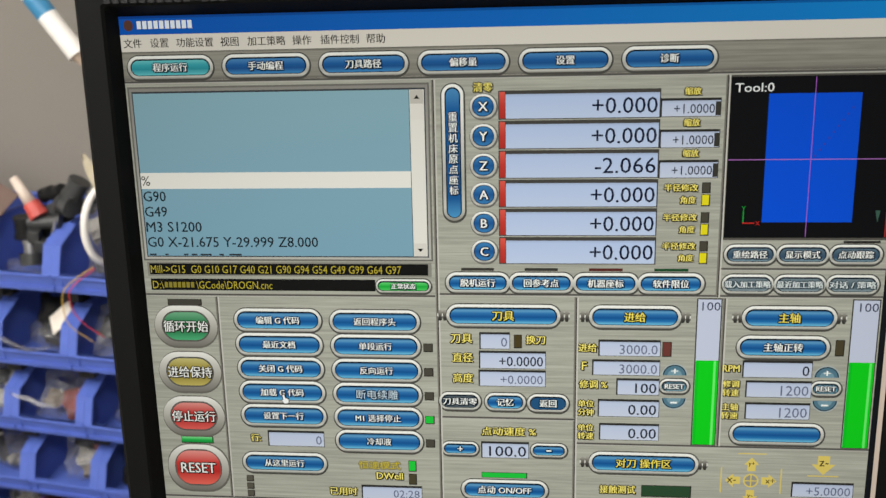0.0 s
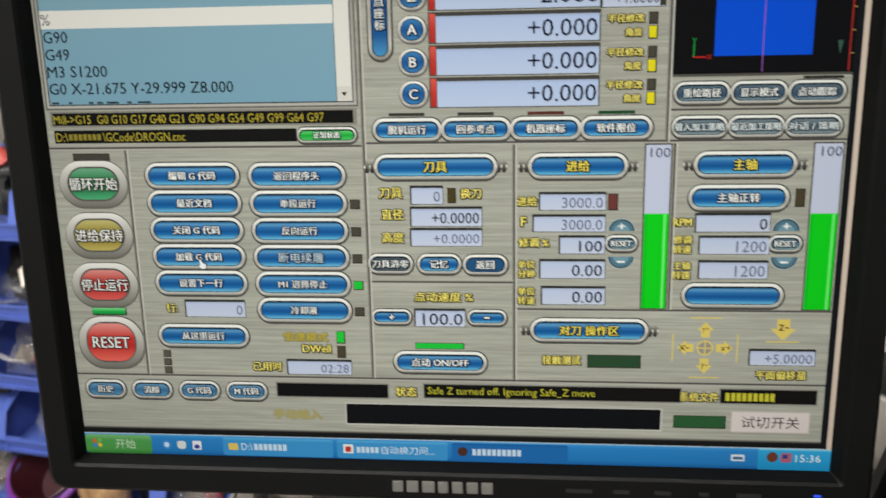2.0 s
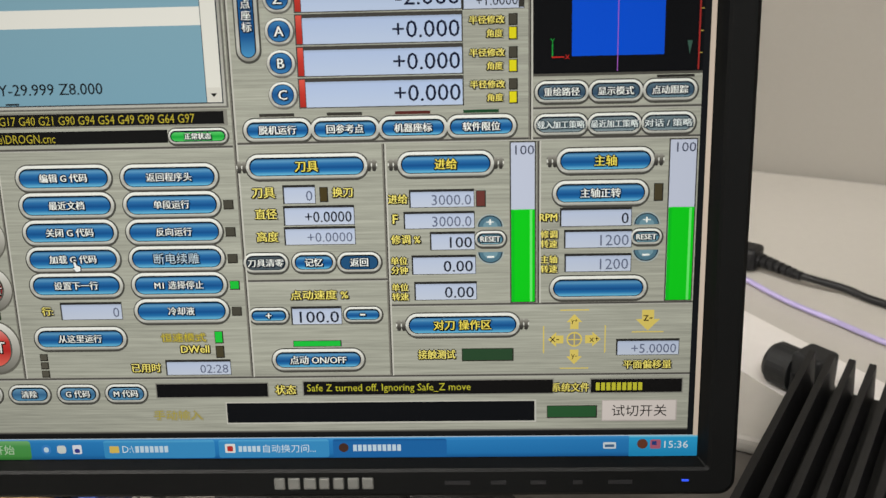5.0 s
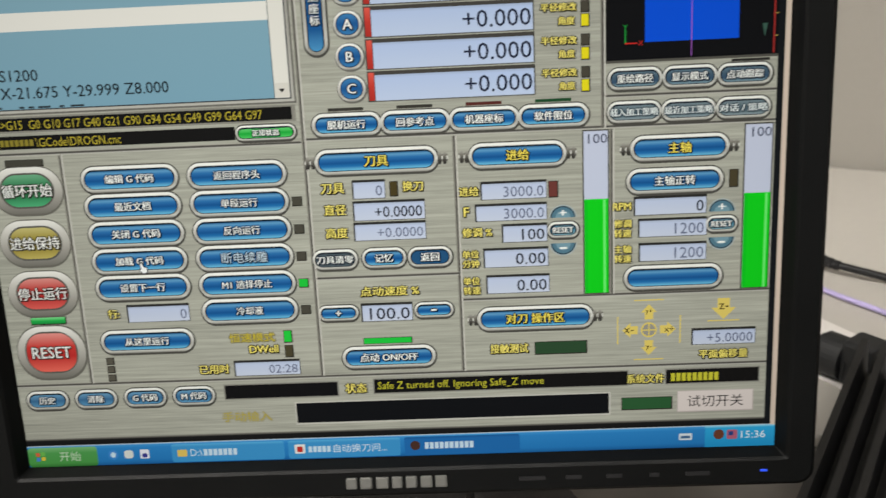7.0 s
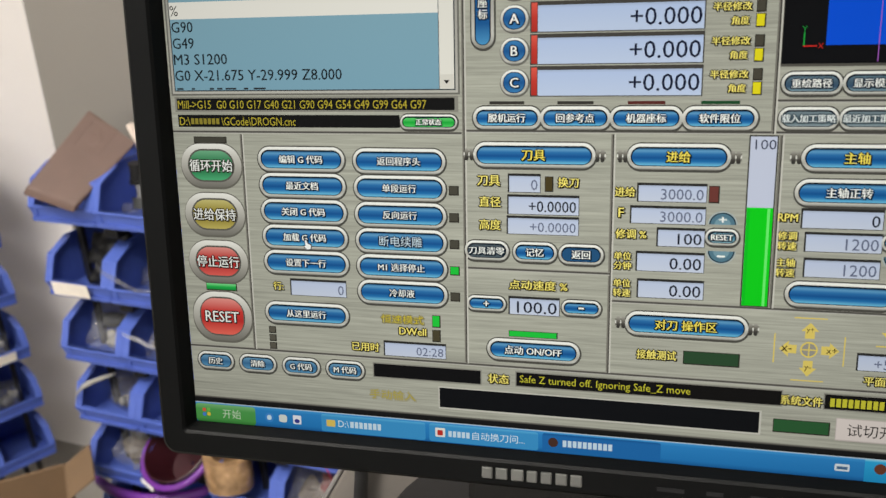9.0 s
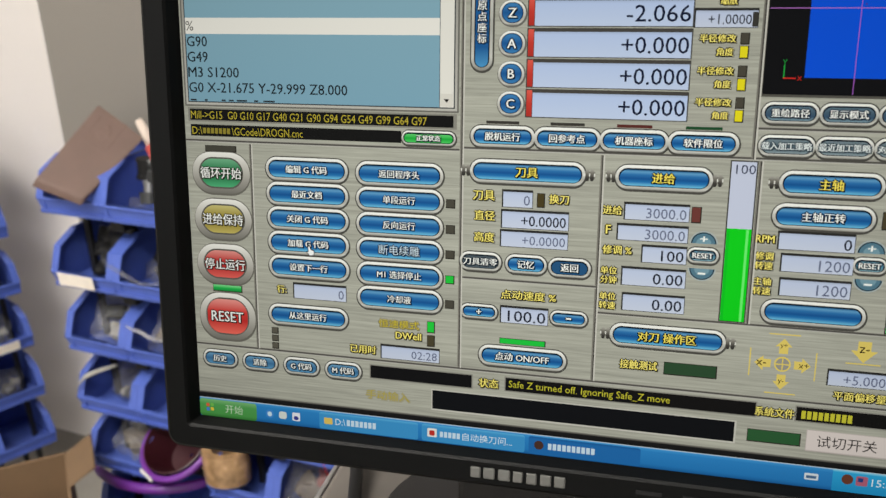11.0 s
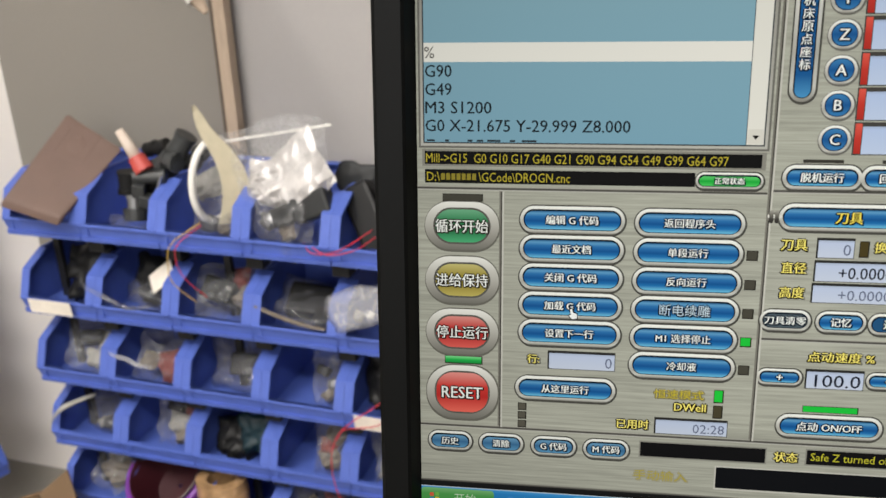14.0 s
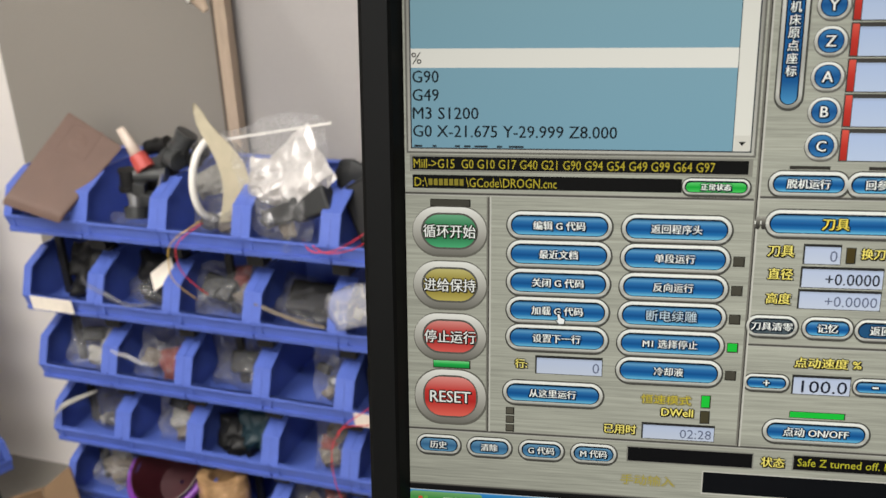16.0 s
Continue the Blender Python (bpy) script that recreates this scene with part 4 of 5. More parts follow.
def pillow(bm, w, h, t, seed, crease=1.0, n=16, taper=0.1, edge=0.30):
    """A crumpled plastic bag lying in the x-z plane, its mouth at the top."""
    off = Vector((seed * 5.1, seed * 2.3, seed * 9.7))
    grid = []
    for s in (-1, 1):
        rows = []
        for j in range(n + 1):
            row = []
            for i in range(n + 1):
                a, b = 2 * i / n - 1, 2 * j / n - 1
                if s > 0 and (abs(a) == 1 or abs(b) == 1):
                    row.append(grid[0][j][i])
                    continue
                p = Vector((a * 1.6, b * 1.6, s * 0.6)) + off
                fat = ((1 - a ** 4) * (1 - b ** 4)) ** 0.5 * (0.75 - 0.45 * b)
                cr = abs(noise.noise(p * 1.9)) * 0.9 + abs(noise.noise(p * 4.3)) * 0.45
                y = s * t * fat * (0.55 + crease * cr)
                x = a * w / 2 * (1 + 0.10 * noise.noise(p * 1.3) - taper * (1 - b) / 2)
                z = b * h / 2 * (1 + 0.07 * noise.noise(p * 1.7 + Vector((3, 1, 2))))
                x *= (1 - 0.06 * b ** 4) * (1 + edge * noise.noise(Vector((a * 0.9, b * 1.3, 0.3)) + off))
                z *= (1 - 0.05 * a ** 4) * (1 + edge * noise.noise(Vector((a * 1.3, b * 0.8, 5.3)) + off))
                y += 0.25 * t * noise.noise(Vector((a * 2, b * 2, seed)))
                row.append(bm.verts.new((x, y, z)))
            rows.append(row)
        grid.append(rows)
    for k, rows in enumerate(grid):
        for j in range(n):
            for i in range(n):
                q = (rows[j][i], rows[j][i + 1], rows[j + 1][i + 1], rows[j + 1][i])
                bm.faces.new(q if k == 0 else q[::-1])


def bag(u, v, z, w, h, t, seed, label, lumps=(), tilt=-35, lean=0, turn=0, clear=True, seal=False, taper=0.22, n=9):
    """A plastic bag with lumps inside: (x, z, size, material)."""
    if z < 0.72:
        v += 0.020
        lumps = [(x, zz, s * 0.86, m_) for x, zz, s, m_ in lumps]
    e = thing("plastic_bag", at(u, v, z, tilt, lean, turn), label, "bag", "bags in the bins")
    bm = bmesh.new()
    pillow(bm, w, h, t * 0.8, seed, crease=1.25, taper=taper, n=n)
    part("film", bm, M_BAG3 if clear == 2 else M_BAG if clear else M_BAG2, e, "clear creased film" if clear else "milky creased film", smooth=clear != 1)
    for k, (x, zz, s, m_) in enumerate(lumps):
        bm = bmesh.new()
        folded = m_ in (M_PALE, M_BEIGE, M_FOIL, M_ROSE)
        if folded:
            pillow(bm, s * 2.1, s * 1.7, min(t * 0.55, s * 0.6), seed * 3 + k, crease=1.0 if m_ != M_FOIL else 1.6, n=6 if m_ != M_FOIL else 8, taper=0.25, edge=0.30 if m_ != M_FOIL else 0.12)
            bmesh.ops.transform(bm, matrix=pose(x, 0, zz, 0, (seed * 37 + k * 53) % 80 - 40, 0), verts=bm.verts)
        elif m_ in (M_DARK, M_BLACK):
            q = min(t * 0.5, s * 0.6)
            box(bm, -s * 0.95, -q, -s * 0.62, s * 0.95, q, s * 0.62, s * 0.14, m=pose(x, 0, zz, 0, (seed * 41 + k * 67) % 70 - 35, 0))
        else:
            blob(bm, (x, 0, zz), (s, min(t * 0.5, s * 0.7), s * 0.8), 0.35, seed * 3 + k, 24, 16, freq=2.8)
        part("content", bm, m_, e, smooth=m_ == M_GREY)
    if seal:
        bm = bmesh.new()
        box(bm, -w * 0.47, -0.001, h * 0.40, w * 0.47, 0.001, h * 0.415)
        part("zip_seal", bm, M_WHITE, e)
    return e


def lump(name, u, v, z, size, seed, material, label, category, rough=0.3, rot=(0, 0, 0)):
    bm = bmesh.new()
    pillow(bm, size[0] * 2.1, size[2] * 2.1, size[1], seed, crease=rough * 1.6, n=14, taper=0.2)
    o = part(name, bm, material, smooth=True)
    o.matrix_world = at(u, v, z, *rot)
    return tagged(o, label, category)


Z1, Z2, Z3, Z4, Z5, Z6 = ROWS_Z

# brown case leaning over the first bin
ex, ey, ez = Vector((0.940, 0.073, -0.334)), Vector((0.129, 0.830, 0.543)), Vector((0.317, -0.554, 0.770))
mcase = Matrix((ex, ey, ez)).transposed().to_4x4()
mcase.translation = Vector((0.039, -0.020, 0.850)) + 0.012 * ez
case = thing("leather_case", RACK @ mcase @ Matrix.Scale(0.98, 4), "brown leather-look case with an embossed panel leaning over a bin", "case")
bm = bmesh.new()
lo = [bm.verts.new((x, y, -0.012)) for x, y in ((0.006, -0.029), (0.103, -0.023), (0.106, 0.131), (0.010, 0.156))]
hi = [bm.verts.new((x, y, 0.0)) for x, y in ((0.012, -0.017), (0.104, -0.012), (0.122, 0.134), (0.009, 0.157))]
bm.faces.new(lo[::-1])
bm.faces.new(hi)
for k in range(4):
    bm.faces.new((lo[k], lo[(k + 1) % 4], hi[(k + 1) % 4], hi[k]))
bmesh.ops.bevel(bm, geom=list(bm.edges), offset=0.004, segments=3, affect="EDGES", profile=0.5)
part("body", bm, M_CASE, case)
bm = bmesh.new()
for q in ((0.028, 0.082, 0.080, 0.085), (0.028, 0.139, 0.080, 0.142), (0.028, 0.0851, 0.031, 0.1389), (0.077, 0.0851, 0.080, 0.1389)):
    box(bm, q[0], q[1], -0.0005, q[2], q[3], 0.0006, 0.0003)
part("embossed_frame", bm, M_CASE, case)
bm = bmesh.new()
blob(bm, (0.054, 0.112, 0.0), (0.013, 0.016, 0.0014), 0.4, 3, 20, 8)
part("embossed_mark", bm, M_CASE, case)

# black clamp assembly with chrome ends, and the cream tube with a red cap
cl = thing("clamp_assembly", at(0, 0, 0), "black jointed clamps with chrome ends heaped in a bin", "clamp")
for p, q, r, m_, nm in (
        ((0.219, 0.035, 0.861), (0.261, 0.045, 0.862), 0.0105, M_CLAMP, "clamp_bar"),
        ((0.213, 0.030, 0.832), (0.215, 0.025, 0.813), 0.01, M_GREY, "chrome_elbow"),
        ((0.264, 0.033, 0.867), (0.250, 0.030, 0.833), 0.0022, M_STEEL, "pin"),
        ((0.194, 0.050, 0.862), (0.192, 0.048, 0.833), 0.0145, M_BLACK, "knob"),
        ((0.237, 0.060, 0.868), (0.264, 0.065, 0.885), 0.0135, M_CLAMP, "coupling"),
        ((0.260, 0.060, 0.884), (0.278, 0.055, 0.881), 0.0145, M_CLAMP, "coupling"),
        ((0.272, 0.070, 0.894), (0.286, 0.075, 0.915), 0.0155, M_CLAMP, "sleeve"),
        ((0.214, 0.080, 0.889), (0.228, 0.080, 0.894), 0.0105, M_BLACK, "ring"),
        ((0.233, 0.080, 0.893), (0.247, 0.080, 0.898), 0.0105, M_BLACK, "ring"),
        ((0.248, 0.080, 0.865), (0.285, 0.080, 0.875), 0.01, M_BLACK, "coupling"),
        ((0.222, 0.060, 0.840), (0.259, 0.065, 0.858), 0.013, M_BLACK, "clamp_bar"),
        ((0.293, 0.075, 0.876), (0.309, 0.075, 0.892), 0.012, M_BLACK, "ring"),
        ((0.212, 0.050, 0.803), (0.228, 0.050, 0.829), 0.012, M_BLACK, "coupling"),
):
    bm = bmesh.new()
    cyl(bm, p, q, r, r * 0.94, 20)
    d = (Vector(q) - Vector(p)).normalized()
    if r > 0.005:
        cyl(bm, Vector(p) - d * 0.002, Vector(p) + d * 0.003, r * 1.1, None, 20)
        cyl(bm, Vector(q) - d * 0.004, Vector(q) + d * 0.003, r * 1.08, None, 20)
        cyl(bm, Vector(q) + d * 0.0031, Vector(q) + d * 0.0036, r * 0.7, None, 20)
    part(nm, bm, m_, cl)
bm = bmesh.new()
for ra, rb in ((0.0170, 0.0185), (0.0120, 0.0130)):
    cyl(bm, (0.218, 0.020, 0.798), (0.217, 0.025, 0.815), ra, rb, 28, cap=False)
part("ring", bm, M_CLAMP, cl, "grey open ring")
for p, s in (((0.225, 0.030, 0.843), 0.009), ((0.232, 0.032, 0.826), 0.0085)):
    bm = bmesh.new()
    box(bm, -s, -s, -s * 1.2, s, s, s * 1.2, 0.0015, m=pose(*p, 10, 12, 15))
    part("block", bm, M_CLAMP, cl)
tb = thing("glue_tube", at(*(0.227, 0.040, 0.880)) @ pose(0, 0, 0, -8, -36, 0), "cream tube with a red screw cap standing among clamps", "tube")
bm = bmesh.new()
cyl(bm, (0, 0, 0.012), (0, 0, 0.058), 0.0098, 0.0062)
part("tube_body", bm, M_TUBE, tb, smooth=True)
bm = bmesh.new()
cyl(bm, (0, 0, -0.012), (0, 0, 0.012), 0.0145, 0.0125, 20)
part("cap", bm, M_RED, tb, "red screw cap", smooth=False)

# white hose ring, cream strip and small bag in the third bin
hose = thing("hose_ring", at(0.338, 0.055, 0.858, 0, 8, 72), "loop of white plastic hose standing in a bin", "hose")
bm = bmesh.new()
pts = [(0.042 * math.cos(radians(a)), 0, 0.060 * math.sin(radians(a))) for a in range(0, 381, 20)]
tube(bm, pts, 0.0055, 10, 3)
part("hose", bm, M_WHITE, hose, smooth=True)
st = thing("plastic_strip", at(0.357, 0.030, 0.800, 0, 0, 12), "bent cream plastic strip standing in a bin", "strip")
bm = bmesh.new()
prev = None
for i in range(13):
    t = i / 12
    w_ = 0.034 * (1 - t ** 3) ** 0.5 * (0.62 + 0.5 * math.sin(math.pi * min(1, t * 1.15))) + 0.002
    c = Vector((0.006 + 0.022 * math.sin(math.pi * min(1, t * 1.25)) - 0.030 * t ** 2.2, 0.01 * t, 0.172 * t))
    cur = [bm.verts.new(c + Vector((s * w_ / 2, yy, 0))) for s, yy in ((-1, 0), (1, 0.004), (1, 0.0055), (-1, 0.0015))]
    if prev:
        for k in range(4):
            bm.faces.new((prev[k], prev[(k + 1) % 4], cur[(k + 1) % 4], cur[k]))
    else:
        bm.faces.new(cur)
    prev = cur
bm.faces.new(prev[::-1])
part("strip", bm, M_CREAM, st)
bag(0.340, 0.055, Z1 + 0.070, 0.095, 0.145, 0.025, 4, "tall milky bag of metal fittings standing in a bin", ((-0.01, -0.045, 0.016, M_GREY), (0.016, -0.050, 0.014, M_BEIGE), (-0.018, 0.01, 0.024, M_PALE), (0.02, -0.035, 0.012, M_GREY)), tilt=-18, clear=False)

# large clear bag with silvery packing
big = bag(0.452, 0.036, Z1 + 0.088, 0.196, 0.196, 0.030, 11, "large clear zip bag of white foam and dark parts",
          ((0.034, 0.018, 0.052, M_FOIL), (-0.016, 0.012, 0.036, M_FOIL), (0.008, -0.034, 0.022, M_DARK), (0.050, -0.026, 0.030, M_DARK), (-0.022, -0.040, 0.016, M_GREY), (0.005, -0.060, 0.013, M_BEIGE)), tilt=-16, lean=-11, seal=True, taper=0.7, n=13)
bl = thing("power_adapter", at(0.605, 0.06, Z1 + 0.055, -25, -28, 10), "black adapters leaning in a bin", "adapter")
bm = bmesh.new()
box(bm, -0.05, -0.02, -0.045, -0.005, 0.02, 0.06, 0.006)
part("body", bm, M_BLACK, bl)
bm = bmesh.new()
box(bm, 0.0, -0.015, -0.05, 0.045, 0.025, 0.05, 0.006)
part("second_body", bm, M_BLACK, bl)
lump("cloth_scrap", 0.545, 0.10, Z1 + 0.085, (0.034, 0.02, 0.03), 8, M_DARK, "dark rubber scrap beside a clear bag", "scrap")
lump("film_scrap", 0.205, 0.03, Z1 + 0.018, (0.045, 0.025, 0.014), 9, M_BAG2, "milky film scrap lying in a bin", "scrap")

# second row
lump("black_cloth", 0.085, 0.075, Z2 + 0.048, (0.045, 0.06, 0.045), 12, M_BLACK, "black plastic sheet bundled in a bin", "sheet", 0.35)
bag(0.215, 0.04, Z2 + 0.030, 0.12, 0.075, 0.020, 13, "bag of black parts with a paper insert", ((0.0, 0.0, 0.042, M_BLACK), (0.03, 0.01, 0.03, M_BLACK)), tilt=-60, lean=10, clear=False)
bm = bmesh.new()
box(bm, -0.027, -0.0005, -0.016, 0.027, 0.0005, 0.016)
o = tagged(part("paper_slip", bm, M_PAPER), "white paper slip on black parts in a bin", "paper")
o.matrix_world = at(0.235, 0.035, Z2 + 0.068, -35, -38, 0)
lump("rubber_sheet", 0.21, 0.08, Z2 + 0.04, (0.05, 0.05, 0.04), 14, M_BLACK, "crumpled black plastic sheet stuffed in a bin", "sheet")
bag(0.335, 0.035, Z2 + 0.045, 0.125, 0.095, 0.035, 15, "grey clear bag of brown fittings in a bin", ((0.035, -0.010, 0.026, M_BEIGE), (-0.01, 0.0, 0.034, M_DARK), (0.02, 0.02, 0.024, M_ROSE)), tilt=-40, lean=-8)
bag(0.475, 0.04, Z2 + 0.035, 0.13, 0.085, 0.030, 16, "dark bag with a pink edge in a bin", ((0.0, 0.005, 0.048, M_BLACK), (0.035, -0.008, 0.032, M_BLACK)), tilt=-55, lean=12, clear=False)
bm = bmesh.new()
tube(bm, [(-0.055, 0, 0.01), (-0.02, 0, -0.002), (0.02, 0, -0.012), (0.055, 0, -0.016)], 0.0032, 8, 6)
o = tagged(part("rose_strip", bm, M_BEIGE), "pale rose plastic strip on a dark bag", "strip")
o.matrix_world = at(0.465, 0.002, Z2 + 0.044)
bag(0.586, -0.036, Z2 + 0.082, 0.125, 0.056, 0.014, 17, "milky plastic bag hanging over the bin edge", ((-0.005, -0.012, 0.010, M_PALE), (0.012, -0.014, 0.008, M_WHITE)), tilt=-30, lean=-17, clear=2)
lump("small_fittings", 0.63, 0.03, Z2 + 0.03, (0.025, 0.03, 0.025), 18, M_BEIGE, "small beige fittings in a bin", "fittings", 0.5)

# third row
bag(0.075, 0.03, Z3 + 0.045, 0.12, 0.10, 0.030, 21, "clear bag of white and dark parts in a bin", ((0.025, 0.005, 0.026, M_PALE), (0.005, -0.02, 0.02, M_PALE), (-0.01, 0.012, 0.022, M_DARK), (0.028, 0.025, 0.018, M_BEIGE)), tilt=-35, lean=12)
bag(0.205, 0.03, Z3 + 0.040, 0.12, 0.085, 0.034, 22, "clear bag of reddish rolled parts in a bin", ((0.025, -0.004, 0.034, M_ROSE), (0.035, 0.016, 0.026, M_ROSE), (-0.02, -0.012, 0.02, M_BEIGE)), tilt=-50, lean=14)
bag(0.345, 0.035, Z3 + 0.045, 0.115, 0.10, 0.022, 23, "grey translucent bag in a bin", ((0.01, 0.0, 0.034, M_DARK),), tilt=-30, clear=False)
bag(0.49, 0.04, Z3 + 0.04, 0.06, 0.10, 0.022, 24, "narrow clear bag of small screws in a bin", ((0.0, -0.028, 0.014, M_BEIGE), (0.008, -0.012, 0.012, M_GREY), (-0.008, 0.01, 0.013, M_DARK)), tilt=-35, lean=-15)
lump("rubber_sheet", 0.61, 0.07, Z3 + 0.045, (0.055, 0.06, 0.045), 26, M_BLACK, "crumpled black rubber sheet filling a bin", "sheet", 0.45)

# fourth row
bag(0.075, 0.04, Z4 + 0.045, 0.10, 0.09, 0.030, 31, "milky bag of small metal parts in a bin", ((0.0, -0.028, 0.016, M_GREY), (-0.016, -0.03, 0.011, M_PALE), (0.02, -0.02, 0.016, M_DARK)), tilt=-30, clear=False)
bag(0.205, 0.04, Z4 + 0.040, 0.085, 0.085, 0.030, 32, "clear bag with white crumpled parts in a bin", ((0.0, -0.006, 0.024, M_PALE), (0.012, -0.024, 0.02, M_BEIGE), (0.0, 0.024, 0.022, M_BLACK), (0.02, 0.018, 0.014, M_ROSE)), tilt=-35, lean=-6)
lump("teal_glove", 0.36, 0.05, Z4 + 0.050, (0.03, 0.03, 0.028), 33, M_TEAL, "dark teal rubber glove in a bin", "glove", 0.6)
lump("rubber_sheet", 0.325, 0.06, Z4 + 0.03, (0.045, 0.05, 0.03), 34, M_BLACK, "crumpled black rubber sheet filling a bin", "sheet", 0.45)
bag(0.49, 0.03, Z4 + 0.042, 0.065, 0.095, 0.030, 35, "clear bag of beige and brown parts in a bin", ((0.0, -0.018, 0.022, M_BEIGE), (0.004, 0.018, 0.020, M_BEIGE), (-0.006, 0.0, 0.018, M_ROSE)), tilt=-32)
bag(0.60, 0.03, Z4 + 0.045, 0.085, 0.10, 0.026, 36, "clear bag of pale parts in a bin", ((-0.008, -0.028, 0.022, M_PALE), (0.012, 0.005, 0.028, M_GREY)), tilt=-25)

# fifth row
bag(0.075, 0.03, Z5 + 0.050, 0.095, 0.10, 0.036, 41, "clear bag of beige packing in a bin", ((0.0, -0.006, 0.036, M_BEIGE), (-0.01, 0.024, 0.026, M_PALE)), tilt=-30, lean=18)
bag(0.455, 0.02, Z5 + 0.045, 0.13, 0.10, 0.034, 43, "milky bag with a red wire in a bin", ((0.0, -0.01, 0.03, M_BEIGE), (0.03, 0.01, 0.022, M_ROSE)), tilt=-30, clear=False)
bag(0.60, 0.03, Z5 + 0.045, 0.10, 0.09, 0.03, 44, "grey clear bag in a bin", ((0.0, -0.01, 0.03, M_GREY),), tilt=-30)
basket = thing("round_basket", at(0.196, 0.046, Z5 + 0.033, 33, 0, -6) @ Matrix.Scale(0.93, 4), "dark maroon bowl with a purple rim tilted forward between the bins", "bowl")


def bowl_ring(bm, r0, r1, z0, z1, squash=0.72, tilt=0.0, seg=40):
    a = [bm.verts.new((r0 * math.cos(t), squash * r0 * math.sin(t), z0 + tilt * math.cos(t))) for t in [2 * math.pi * k / seg for k in range(seg)]]
    b = [bm.verts.new((r1 * math.cos(t), squash * r1 * math.sin(t), z1 + tilt * math.cos(t))) for t in [2 * math.pi * k / seg for k in range(seg)]]
    for k in range(seg):
        bm.faces.new((a[k], a[(k + 1) % seg], b[(k + 1) % seg], b[k]))


bm = bmesh.new()
for q in ((0.004, 0.044, 0.0, 0.002), (0.044, 0.069, 0.002, 0.066), (0.069, 0.0665, 0.066, 0.067), (0.0665, 0.042, 0.067, 0.006), (0.042, 0.004, 0.006, 0.004)):
    bowl_ring(bm, *q, squash=0.96)
part("bowl", bm, M_MAROON, basket, "dark maroon bowl", smooth=True)
bm = bmesh.new()
tube(bm, [(0.074 * math.cos(radians(a)), 0.074 * math.sin(radians(a)), 0.056) for a in range(176, 371, 12)], 0.0065, 10, 2)
part("rim_band", bm, M_PURPLE, basket, "purple plastic rim", smooth=True)
bm = bmesh.new()
box(bm, -0.020, -0.003, -0.004, 0.020, 0.001, 0.004, 0.001, m=pose(-0.022, -0.0765, 0.060, -25, 0, -16))
part("sticker", bm, M_WHITE, basket, "white sticker", False)
bm = bmesh.new()
pts = [(0.100 + 0.150 * math.cos(radians(a)), 0.096 + 0.112 * math.sin(radians(a)), 0.2490 + 0.004 * math.cos(radians(a))) for a in range(206, 341, 9)]
tube(bm, pts, 0.0095, 10, 2)
hoop = tagged(part("plastic_hoop", bm, M_PURPLE, smooth=True), "purple plastic hoop lying over the lower bins", "hoop")
hoop.matrix_world = RACK
roll = thing("tape_roll", at(0.303, 0.012, Z5 + 0.066, 0, 0, 12), "roll of brown packing tape lying in a bin", "tape")
bm = bmesh.new()
S = 40
prof = ((0.024, -0.030), (0.042, -0.030), (0.0435, 0.0), (0.042, 0.030), (0.024, 0.030))
rings = [[bm.verts.new((r_ * math.cos(2 * math.pi * k / S), r_ * 0.8 * math.sin(2 * math.pi * k / S), z_)) for k in range(S)] for r_, z_ in prof]
for a, b in zip(rings, rings[1:] + rings[:1]):
    for k in range(S):
        bm.faces.new((a[k], a[(k + 1) % S], b[(k + 1) % S], b[k]))
part("roll", bm, M_TAPE, roll)

# a few bags in the far rack
for k, (i, z) in enumerate(((2, 0.558), (2, 0.420), (2, 0.284), (1, 0.420), (1, 0.284), (2, 0.152))):
    e = bag(0, 0, 0, 0.09, 0.075, 0.026, 60 + k, "milky bag of small parts in a far bin", ((0.0, -0.012, 0.02, M_GREY), (0.02, 0.0, 0.014, M_PALE)), clear=k % 2 == 0)
    e.matrix_world = RACK2 @ pose(i * CELL + 0.068, 0.045, z + 0.036, -38, 0, 0)


def ribbon(name, pts, width, material, label, category, lean=40):
    """A thin curved strip whose width leans back from the viewer."""
    bm = bmesh.new()
    dv, dz = width * math.cos(radians(lean)), width * math.sin(radians(lean))
    prev = None
    n = len(pts) - 1
    for i in range(n * 6 + 1):
        s = i / 6
        k = min(int(s), n - 1)
        f = s - k
        P = [Vector(pts[max(0, min(n, j))]) for j in (k - 1, k, k + 1, k + 2)]
        c = 0.5 * (2 * P[1] + (P[2] - P[0]) * f + (2 * P[0] - 5 * P[1] + 4 * P[2] - P[3]) * f * f + (3 * P[1] - P[0] - 3 * P[2] + P[3]) * f ** 3)
        e = 0.25 + 0.75 * math.sin(math.pi * min(1, (i + 1) / (n * 6 + 1) * 0.9))
        cur = [bm.verts.new(c), bm.verts.new(c + Vector((0, dv, dz)) * e), bm.verts.new(c + Vector((0, dv, dz)) * e + Vector((0, 0.0008, -0.0012))), bm.verts.new(c + Vector((0, 0.0008, -0.0012)))]
        if prev:
            for q in range(4):
                bm.faces.new((prev[q], prev[(q + 1) % 4], cur[(q + 1) % 4], cur[q]))
        else:
            bm.faces.new(cur)
        prev = cur
    bm.faces.new(prev[::-1])
    o = tagged(part(name, bm, material, smooth=True), label, category)
    o.matrix_world = RACK
    return o


